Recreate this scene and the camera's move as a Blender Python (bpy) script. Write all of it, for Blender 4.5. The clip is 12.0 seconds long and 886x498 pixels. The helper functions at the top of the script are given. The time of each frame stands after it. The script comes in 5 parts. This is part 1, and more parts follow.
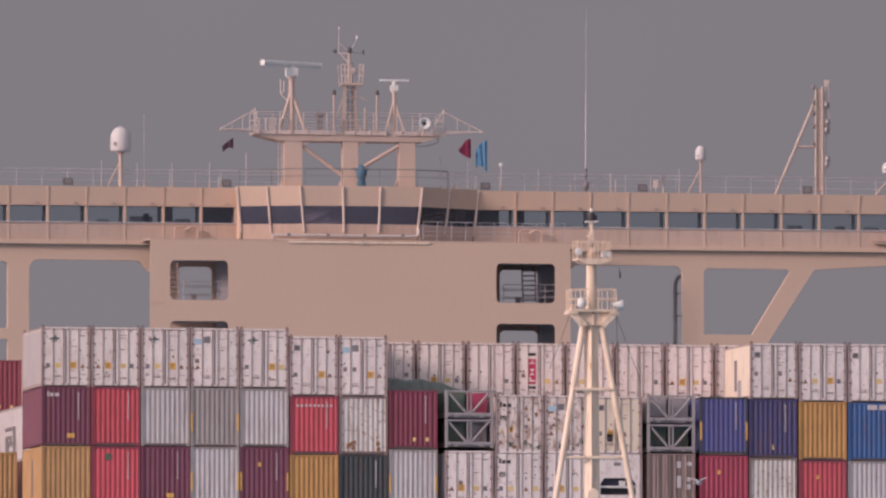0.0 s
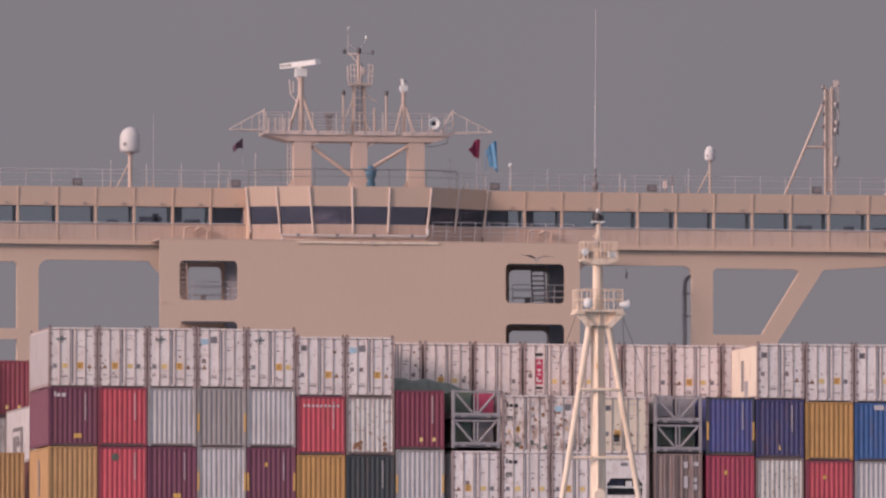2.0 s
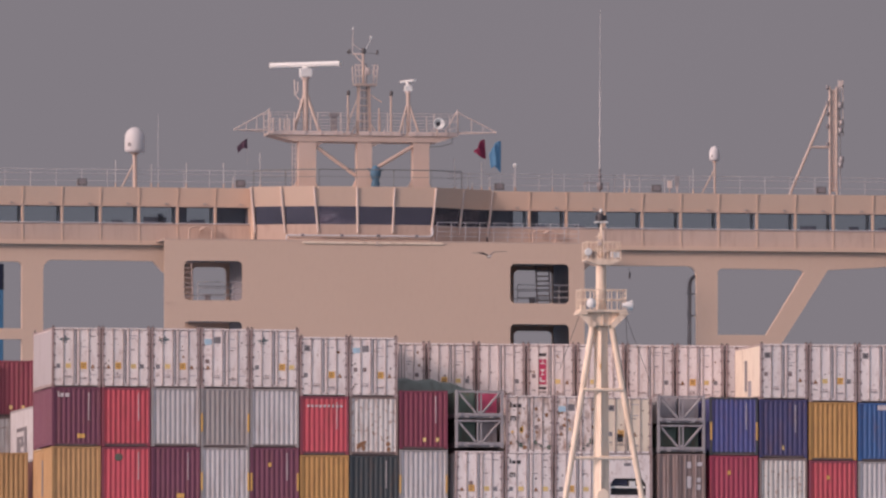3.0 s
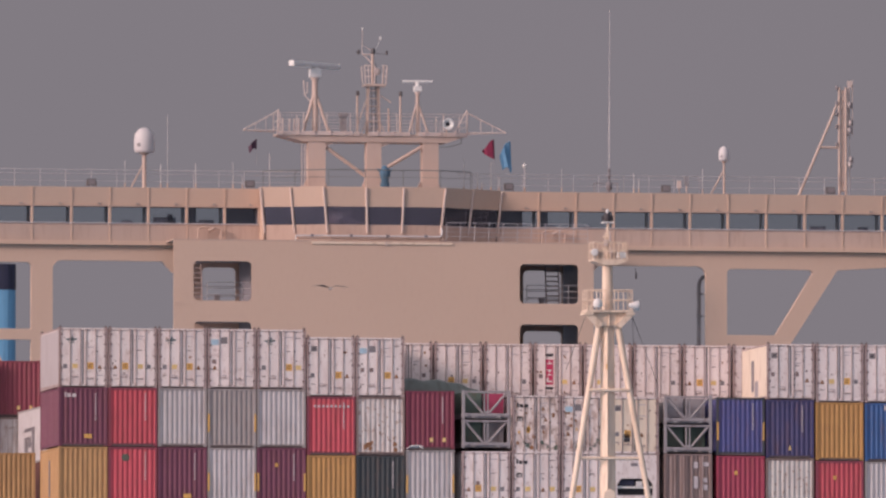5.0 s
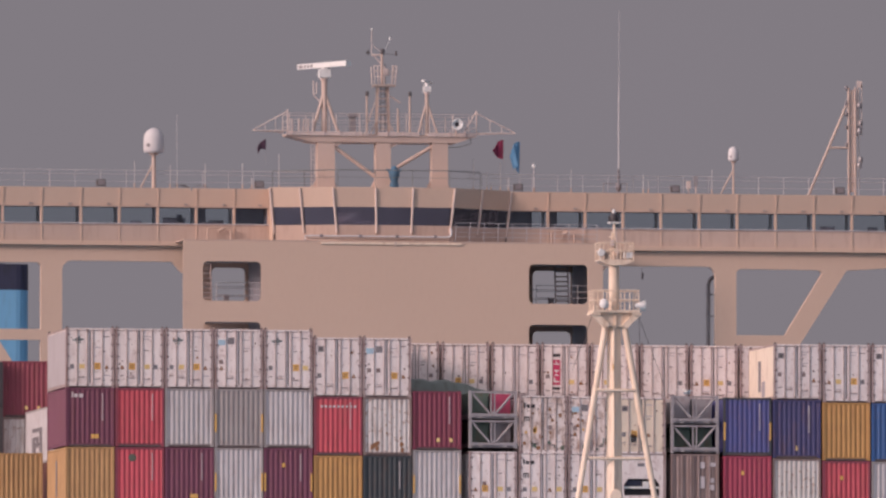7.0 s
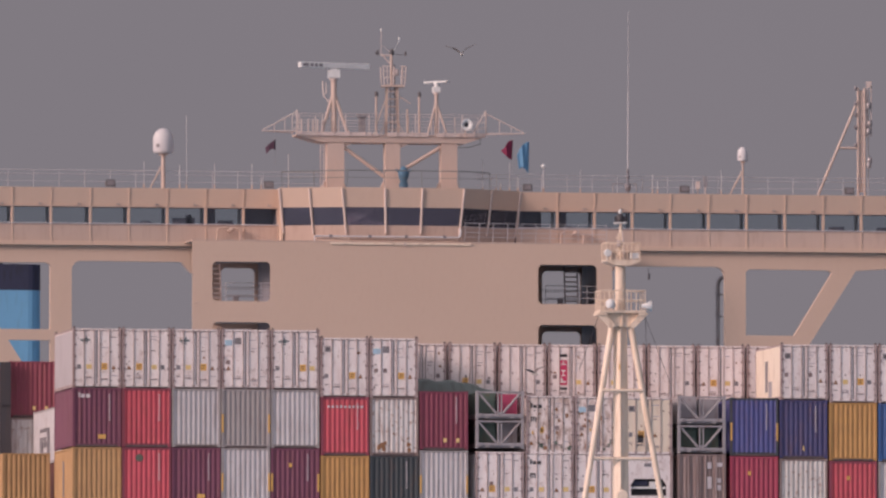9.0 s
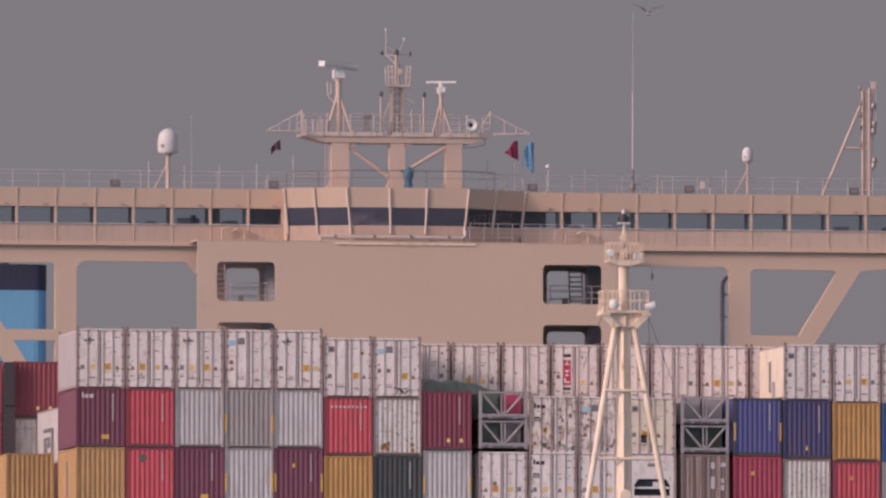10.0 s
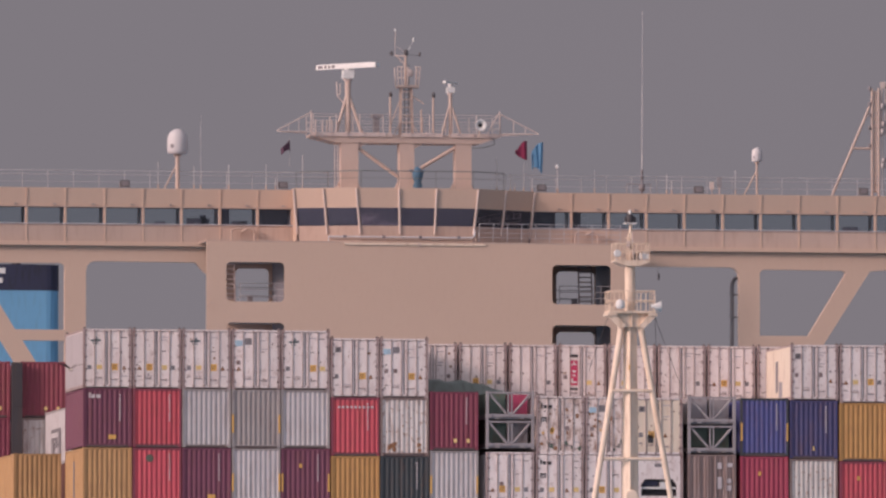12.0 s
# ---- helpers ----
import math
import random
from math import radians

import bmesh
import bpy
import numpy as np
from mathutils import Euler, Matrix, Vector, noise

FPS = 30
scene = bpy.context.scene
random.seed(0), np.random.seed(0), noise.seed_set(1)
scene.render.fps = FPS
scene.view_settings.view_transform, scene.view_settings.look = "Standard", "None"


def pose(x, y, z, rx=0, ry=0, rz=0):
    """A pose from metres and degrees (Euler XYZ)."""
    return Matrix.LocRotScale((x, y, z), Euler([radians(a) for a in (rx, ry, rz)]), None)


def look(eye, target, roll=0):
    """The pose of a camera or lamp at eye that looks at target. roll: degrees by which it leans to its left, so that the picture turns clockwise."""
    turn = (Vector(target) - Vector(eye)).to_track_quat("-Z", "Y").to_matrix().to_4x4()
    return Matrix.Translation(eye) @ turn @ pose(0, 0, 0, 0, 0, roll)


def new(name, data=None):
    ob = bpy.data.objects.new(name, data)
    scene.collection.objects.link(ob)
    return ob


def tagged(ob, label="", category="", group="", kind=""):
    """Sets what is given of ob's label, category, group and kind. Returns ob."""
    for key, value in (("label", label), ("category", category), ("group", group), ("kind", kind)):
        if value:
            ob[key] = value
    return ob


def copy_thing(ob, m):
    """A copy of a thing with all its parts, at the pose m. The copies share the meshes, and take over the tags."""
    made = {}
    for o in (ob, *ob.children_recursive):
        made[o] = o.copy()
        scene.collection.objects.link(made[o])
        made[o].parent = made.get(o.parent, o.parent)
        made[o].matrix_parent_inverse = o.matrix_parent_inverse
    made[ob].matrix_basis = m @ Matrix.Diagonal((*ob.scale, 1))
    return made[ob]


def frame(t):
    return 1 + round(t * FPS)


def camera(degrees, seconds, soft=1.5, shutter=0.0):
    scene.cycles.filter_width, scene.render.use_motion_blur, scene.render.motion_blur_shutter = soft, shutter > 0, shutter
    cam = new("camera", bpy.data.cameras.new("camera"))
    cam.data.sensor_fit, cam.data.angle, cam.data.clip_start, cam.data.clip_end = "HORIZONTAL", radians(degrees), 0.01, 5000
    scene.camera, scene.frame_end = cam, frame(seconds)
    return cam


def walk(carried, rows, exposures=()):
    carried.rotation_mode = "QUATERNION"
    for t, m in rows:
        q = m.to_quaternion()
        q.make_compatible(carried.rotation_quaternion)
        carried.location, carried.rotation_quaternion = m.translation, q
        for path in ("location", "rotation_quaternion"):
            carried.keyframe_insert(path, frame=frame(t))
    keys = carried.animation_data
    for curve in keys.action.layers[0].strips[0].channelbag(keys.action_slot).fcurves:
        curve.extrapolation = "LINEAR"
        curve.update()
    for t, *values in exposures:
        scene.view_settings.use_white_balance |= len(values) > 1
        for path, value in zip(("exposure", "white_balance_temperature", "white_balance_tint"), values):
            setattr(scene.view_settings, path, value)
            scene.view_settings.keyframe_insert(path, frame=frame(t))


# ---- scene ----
# ---------------------------------------------------------------- camera
cam = camera(4.1723, 12.0, soft=2.4)


def eye_pose(t):
    k = t / 12
    x, y, z = -93.962 + 4.921 * k, -593.166 - 2.686 * k, 11.086 - 0.042 * k
    yaw, pitch = radians(10.8962 - 0.6978 * k), radians(3.1101 + 0.0038 * k)
    way = Vector((math.sin(yaw) * math.cos(pitch), math.cos(yaw) * math.cos(pitch), math.sin(pitch)))
    return look((x, y, z), Vector((x, y, z)) + way * 100)


walk(cam, [(t, eye_pose(t)) for t in range(13)], [(0, 0.0), (6, 0.0), (12, -0.05)])

# ---------------------------------------------------------------- light
SUN = Vector((-0.83, -0.37, 0.28)).normalized()
world = bpy.data.worlds.new("hazy_sky")
scene.world = world
world.use_nodes = True
wn, wl = world.node_tree.nodes, world.node_tree.links
wn.clear()
w_out, w_bg = wn.new("ShaderNodeOutputWorld"), wn.new("ShaderNodeBackground")
w_sky = wn.new("ShaderNodeTexSky")
w_sky.sky_type, w_sky.sun_disc = "NISHITA", False
w_sky.sun_elevation = math.asin(SUN.z)
w_sky.sun_rotation = math.atan2(SUN.x, SUN.y)
w_sky.dust_density, w_sky.air_density = 4.0, 1.0
w_scale = wn.new("ShaderNodeVectorMath")
w_scale.operation = "SCALE"
w_scale.inputs["Scale"].default_value = 0.10
w_mix = wn.new("ShaderNodeMix")
w_mix.data_type = "RGBA"
w_co, w_sep, w_map = wn.new("ShaderNodeTexCoord"), wn.new("ShaderNodeSeparateXYZ"), wn.new("ShaderNodeMapRange")
w_noise = wn.new("ShaderNodeTexNoise")
w_noise.inputs["Scale"].default_value = 26.0
w_noise.inputs["Detail"].default_value = 2.0
w_haze = wn.new("ShaderNodeMix")
w_haze.data_type = "RGBA"
w_haze.inputs[6].default_value = (0.212, 0.193, 0.217, 1)
w_haze.inputs[7].default_value = (0.228, 0.204, 0.230, 1)
wl.new(w_co.outputs["Generated"], w_noise.inputs["Vector"])
wl.new(w_noise.outputs["Fac"], w_haze.inputs[0])
# thick haze hides the clear sky near the horizon and thins out overhead
wl.new(w_co.outputs["Generated"], w_sep.inputs[0])
wl.new(w_sep.outputs["Z"], w_map.inputs["Value"])
w_map.inputs["From Min"].default_value, w_map.inputs["From Max"].default_value = 0.10, 0.55
w_map.inputs["To Min"].default_value, w_map.inputs["To Max"].default_value = 0.0, 0.25
wl.new(w_map.outputs[0], w_mix.inputs[0])
wl.new(w_haze.outputs[2], w_mix.inputs[6])
wl.new(w_sky.outputs[0], w_scale.inputs[0])
wl.new(w_scale.outputs[0], w_mix.inputs[7])
# the haze glows round the sun
w_dot = wn.new("ShaderNodeVectorMath")
w_dot.operation = "DOT_PRODUCT"
w_dot.inputs[1].default_value = SUN
wl.new(w_co.outputs["Generated"], w_dot.inputs[0])
w_glow = wn.new("ShaderNodeMapRange")
w_glow.inputs["From Min"].default_value, w_glow.inputs["From Max"].default_value = -0.35, 1.0
w_glow.inputs["To Min"].default_value, w_glow.inputs["To Max"].default_value = 1.0, 3.4
wl.new(w_dot.outputs["Value"], w_glow.inputs["Value"])
w_lit = wn.new("ShaderNodeVectorMath")
w_lit.operation = "SCALE"
wl.new(w_mix.outputs[2], w_lit.inputs[0])
wl.new(w_glow.outputs[0], w_lit.inputs["Scale"])
wl.new(w_lit.outputs[0], w_bg.inputs["Color"])
w_bg.inputs["Strength"].default_value = 1.0
wl.new(w_bg.outputs[0], w_out.inputs[0])

sun = new("sun", bpy.data.lights.new("sun", "SUN"))
sun.data.energy, sun.data.angle, sun.data.color = 2.1, radians(12), (1.0, 0.715, 0.66)
sun.matrix_world = look(SUN * 400, (0, 0, 0))


# ---------------------------------------------------------------- materials
def paint(name, color, rough=0.55, metal=0.0, dirt=(0.16, 0.10, 0.07), amount=0.25, scale=0.6, streak=1.0, bump=0.02, spread=0.06, fine=9.0, cover=0.50, specks=0.0):
    """Weathered paint: broad fading, vertical streaks of dirt, fine grain, a slight change from thing to thing."""
    m = bpy.data.materials.new(name)
    m.use_nodes = True
    n, l = m.node_tree.nodes, m.node_tree.links
    b = n["Principled BSDF"]
    geo, info = n.new("ShaderNodeNewGeometry"), n.new("ShaderNodeObjectInfo")
    add = n.new("ShaderNodeVectorMath")
    add.operation = "MULTIPLY_ADD"
    l.new(info.outputs["Random"], add.inputs[0])
    add.inputs[1].default_value = (17.0, 31.0, 9.0)
    l.new(geo.outputs["Position"], add.inputs[2])
    stretch = n.new("ShaderNodeMapping")
    stretch.inputs["Scale"].default_value = (2.6, 2.6, 2.6 / (1 + 5 * streak))
    l.new(add.outputs[0], stretch.inputs["Vector"])
    broad, streaks, grain = (n.new("ShaderNodeTexNoise") for _ in range(3))
    for tex, size, detail, source in ((broad, scale, 3, add), (streaks, 1.7, 5, stretch), (grain, fine, 3, add)):
        tex.inputs["Scale"].default_value, tex.inputs["Detail"].default_value = size, detail
        l.new(source.outputs[0], tex.inputs["Vector"])
    mask = n.new("ShaderNodeMapRange")
    mask.inputs["From Min"].default_value, mask.inputs["From Max"].default_value = cover, cover + 0.26
    mask.inputs["To Max"].default_value = amount * 2
    l.new(streaks.outputs["Fac"], mask.inputs["Value"])
    fade = n.new("ShaderNodeMix")
    fade.data_type = "RGBA"
    fade.inputs[6].default_value = (*[c * (1 - spread * 2) for c in color], 1)
    fade.inputs[7].default_value = (*[min(0.95, c * (1 + spread * 2)) for c in color], 1)
    l.new(broad.outputs["Fac"], fade.inputs[0])
    mix = n.new("ShaderNodeMix")
    mix.data_type = "RGBA"
    l.new(mask.outputs[0], mix.inputs[0])
    l.new(fade.outputs[2], mix.inputs[6])
    mix.inputs[7].default_value = (*dirt, 1)
    if specks:
        spots, spot_mask, spotted = n.new("ShaderNodeTexNoise"), n.new("ShaderNodeMapRange"), n.new("ShaderNodeMix")
        spots.inputs["Scale"].default_value, spots.inputs["Detail"].default_value = 4.5, 2
        l.new(add.outputs[0], spots.inputs["Vector"])
        spot_mask.inputs["From Min"].default_value, spot_mask.inputs["From Max"].default_value = 0.60, 0.68
        spot_mask.inputs["To Max"].default_value = specks
        l.new(spots.outputs["Fac"], spot_mask.inputs["Value"])
        spotted.data_type = "RGBA"
        l.new(spot_mask.outputs[0], spotted.inputs[0])
        l.new(mix.outputs[2], spotted.inputs[6])
        spotted.inputs[7].default_value = (0.30, 0.17, 0.13, 1)
        mix = spotted
    hsv = n.new("ShaderNodeHueSaturation")
    vary = n.new("ShaderNodeMapRange")
    vary.inputs["To Min"].default_value, vary.inputs["To Max"].default_value = 1 - spread, 1 + spread
    l.new(info.outputs["Random"], vary.inputs["Value"])
    l.new(vary.outputs[0], hsv.inputs["Value"])
    l.new(mix.outputs[2], hsv.inputs["Color"])
    l.new(hsv.outputs[0], b.inputs["Base Color"])
    rr = n.new("ShaderNodeMapRange")
    rr.inputs["To Min"].default_value, rr.inputs["To Max"].default_value = max(0.05, rough - 0.12), min(1, rough + 0.15)
    l.new(grain.outputs["Fac"], rr.inputs["Value"])
    l.new(rr.outputs[0], b.inputs["Roughness"])
    b.inputs["Metallic"].default_value = metal
    bp = n.new("ShaderNodeBump")
    bp.inputs["Strength"].default_value, bp.inputs["Distance"].default_value = 0.35, bump
    l.new(grain.outputs["Fac"], bp.inputs["Height"])
    l.new(bp.outputs[0], b.inputs["Normal"])
    return m


def pane_material(name, tint, gloss, mirror=(0.85, 0.9, 1.0)):
    """Thin window glass: lets light through, mirrors the sky at glancing angles."""
    m = bpy.data.materials.new(name)
    m.use_nodes = True
    n, l = m.node_tree.nodes, m.node_tree.links
    n.remove(n["Principled BSDF"])
    clear, shine, mix, fr = n.new("ShaderNodeBsdfTransparent"), n.new("ShaderNodeBsdfGlossy"), n.new("ShaderNodeMixShader"), n.new("ShaderNodeFresnel")
    clear.inputs[0].default_value = (*tint, 1)
    shine.inputs["Roughness"].default_value = 0.04
    shine.inputs["Color"].default_value = (*mirror, 1)
    fr.inputs["IOR"].default_value = gloss
    l.new(fr.outputs[0], mix.inputs[0])
    l.new(clear.outputs[0], mix.inputs[1])
    l.new(shine.outputs[0], mix.inputs[2])
    l.new(mix.outputs[0], n["Material Output"].inputs[0])
    return m


REEFER_GREY = paint("dull_aluminium_cladding", (0.52, 0.47, 0.49), 0.5, dirt=(0.36, 0.30, 0.30), amount=0.2)
RUST = (0.17, 0.075, 0.045)
BEIGE = paint("beige_ship_paint", (0.645, 0.475, 0.378), 0.6, dirt=(0.52, 0.36, 0.28), amount=0.06, scale=0.15, streak=0.3, spread=0.02, bump=0.006)
BEIGE_PALE = paint("faded_beige_paint", (0.60, 0.465, 0.405), 0.6, dirt=(0.46, 0.34, 0.29), amount=0.12, scale=0.6, spread=0.03)
FITTING = paint("weathered_dark_paint", (0.10, 0.093, 0.10), 0.6, dirt=(0.14, 0.10, 0.09), amount=0.25)
PALE_PANEL = paint("pale_panel_paint", (0.70, 0.58, 0.54), 0.5, dirt=(0.4, 0.3, 0.27), amount=0.2)
RAIL = paint("pale_rail_paint", (0.56, 0.54, 0.57), 0.5, dirt=(0.4, 0.3, 0.26), amount=0.2)
DOME = paint("matt_dome_white", (0.66, 0.63, 0.64), 0.55, dirt=(0.45, 0.42, 0.42), amount=0.12)
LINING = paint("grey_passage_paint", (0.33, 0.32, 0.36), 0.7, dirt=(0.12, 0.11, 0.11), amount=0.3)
BEIGE_WORN = paint("worn_beige_paint", (0.57, 0.43, 0.365), 0.6, dirt=(0.36, 0.22, 0.17), amount=0.16, scale=0.7, spread=0.05)
MAST_PAINT = paint("cream_mast_paint", (0.88, 0.715, 0.575), 0.5, dirt=(0.42, 0.26, 0.16), amount=0.24, scale=0.8, spread=0.03)
WHITE = paint("white_paint", (0.80, 0.79, 0.78), 0.4, dirt=(0.5, 0.45, 0.4), amount=0.10, spread=0.02)
REEFER = paint("reefer_white", (0.93, 0.80, 0.785), 0.5, dirt=(0.45, 0.30, 0.27), amount=0.16, scale=1.3, streak=0.6, spread=0.06, specks=0.3)
REEFER_STAINED = paint("stained_reefer_white", (0.90, 0.78, 0.75), 0.55, dirt=(0.34, 0.19, 0.13), amount=0.36, scale=1.6, streak=0.35, cover=0.43, specks=0.7, spread=0.05)
REEFER_CREAM = paint("cream_reefer_white", (0.84, 0.72, 0.59), 0.5, dirt=(0.36, 0.22, 0.15), amount=0.22, scale=1.0, spread=0.03)
HINGE = paint("worn_hinge_steel", (0.28, 0.215, 0.215), 0.6, dirt=RUST, amount=0.3)
STAIN = paint("rust_brown_stain", (0.30, 0.155, 0.085), 0.8, dirt=(0.24, 0.12, 0.07), amount=0.4, scale=2.0)
SHIP_MARK = paint("dark_teal_marking", (0.16, 0.19, 0.20), 0.6, amount=0.15)
REEFER_FRAME = paint("dirty_frame_white", (0.42, 0.325, 0.32), 0.6, dirt=(0.22, 0.12, 0.10), amount=0.5, scale=1.5, spread=0.08)
GASKET = paint("door_gasket_grey", (0.17, 0.13, 0.13), 0.8, dirt=(0.08, 0.06, 0.06), amount=0.3)
STEEL = paint("galvanised_steel", (0.40, 0.37, 0.38), 0.45, 0.5, dirt=(0.22, 0.15, 0.12), amount=0.3)
ROD = paint("lock_rod_steel", (0.44, 0.35, 0.34), 0.55, dirt=(0.2, 0.12, 0.1), amount=0.3)
DARK = paint("dark_fitting_paint", (0.06, 0.056, 0.066), 0.6, dirt=(0.1, 0.07, 0.06), amount=0.2)
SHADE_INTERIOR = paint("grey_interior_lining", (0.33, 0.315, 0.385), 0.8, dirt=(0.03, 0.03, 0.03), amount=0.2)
RACK = paint("grey_flat_rack_paint", (0.37, 0.345, 0.365), 0.6, dirt=RUST, amount=0.25, spread=0.05)
GUARD_DARK = paint("dull_green_rail_paint", (0.17, 0.185, 0.19), 0.6, dirt=(0.12, 0.10, 0.09), amount=0.2)
MULLION = paint("pale_mullion_paint", (0.66, 0.54, 0.49), 0.5, dirt=(0.4, 0.3, 0.27), amount=0.15)
RACK_DARK = paint("dark_green_machine_paint", (0.115, 0.165, 0.135), 0.6, dirt=RUST, amount=0.25)
SHEET = paint("grey_green_sheet", (0.20, 0.235, 0.215), 0.75, dirt=(0.12, 0.12, 0.11), amount=0.3, scale=1.6, streak=0.2, bump=0.06, fine=4.0)
NAVY = paint("navy_funnel_paint", (0.035, 0.037, 0.075), 0.5, dirt=(0.02, 0.02, 0.02), amount=0.3)
SKYBLUE = paint("light_blue_funnel_paint", (0.17, 0.40, 0.62), 0.5, dirt=(0.14, 0.24, 0.34), amount=0.15, scale=0.3)
COVER = paint("blue_canvas_cover", (0.10, 0.20, 0.30), 0.85, dirt=(0.05, 0.09, 0.13), amount=0.3, scale=2.0)
ORANGE = paint("orange_placard", (0.76, 0.45, 0.13), 0.5, dirt=(0.4, 0.22, 0.1), amount=0.2)
YELLOW_LABEL = paint("yellow_placard", (0.80, 0.59, 0.26), 0.5, dirt=(0.4, 0.3, 0.2), amount=0.2)
GREY_LABEL = paint("grey_plate", (0.24, 0.22, 0.235), 0.5, dirt=(0.1, 0.1, 0.1), amount=0.2)
BLUE_LABEL = paint("pale_blue_label", (0.42, 0.60, 0.72), 0.5, amount=0.1)
BLACK_LABEL = paint("black_marking", (0.05, 0.045, 0.05), 0.5, amount=0.1)
RED_LABEL = paint("red_marking", (0.60, 0.05, 0.14), 0.5, amount=0.1)
PALE_MARK = paint("pale_lettering_paint", (0.62, 0.56, 0.58), 0.6, amount=0.15)
FLAG_RED = paint("red_bunting", (0.22, 0.025, 0.07), 0.9, dirt=(0.18, 0.02, 0.04), amount=0.3, streak=0.2)
FLAG_BLUE = paint("blue_bunting", (0.15, 0.33, 0.52), 0.9, dirt=(0.05, 0.18, 0.36), amount=0.3, streak=0.2)
FLAG_DARK = paint("dark_red_bunting", (0.10, 0.05, 0.08), 0.9, dirt=(0.05, 0.03, 0.05), amount=0.3)
BIRD_DARK = paint("grey_brown_feathers", (0.20, 0.17, 0.165), 0.9, dirt=(0.05, 0.05, 0.05), amount=0.3, scale=4.0)
BIRD_GREY = paint("pale_brown_feathers", (0.52, 0.48, 0.46), 0.9, dirt=(0.2, 0.18, 0.17), amount=0.3, scale=4.0)
BIRD_WHITE = paint("white_feathers", (0.75, 0.73, 0.72), 0.9, dirt=(0.4, 0.4, 0.4), amount=0.1, scale=4.0)
HULL = paint("pale_blue_hull_paint", (0.18, 0.36, 0.50), 0.5, dirt=RUST, amount=0.2, scale=0.2)
DECK = paint("red_brown_deck_paint", (0.16, 0.06, 0.05), 0.7, dirt=(0.08, 0.05, 0.04), amount=0.3)
WING_GLASS = pane_material("pale_window_glass", (0.70, 0.75, 0.775), 1.4)
DARK_GLASS = pane_material("tinted_window_glass", (0.76, 0.75, 0.84), 2.9, (0.76, 0.73, 0.86))
BOX_PAINT = {
    "plum": (0.195, 0.063, 0.108), "red": (0.57, 0.092, 0.125), "maroon": (0.232, 0.05, 0.088), "crimson": (0.396, 0.0605, 0.11),
    "pale grey": (0.55, 0.522, 0.539), "grey": (0.374, 0.341, 0.341), "white": (0.63, 0.59, 0.58), "ochre": (0.50, 0.295, 0.135),
    "slate blue": (0.055, 0.066, 0.075), "golden ochre": (0.50, 0.275, 0.10), "bone": (0.60, 0.565, 0.545), "blue": (0.085, 0.094, 0.275), "navy blue": (0.064, 0.062, 0.162), "bright blue": (0.055, 0.135, 0.335),
    "taupe": (0.275, 0.204, 0.193), "olive": (0.297, 0.209, 0.077), "brick red": (0.285, 0.066, 0.098),
}
BOX_MATERIAL = {k: paint(k.replace(" ", "_") + "_container_paint", c, 0.55, dirt=RUST if k != "white" else (0.26, 0.12, 0.08),
                         amount=0.3 if k == "white" else 0.18, scale=0.8, spread=0.06, cover=0.5, specks=0.7 if k in ("white", "bone") else 0.12) for k, c in BOX_PAINT.items()}


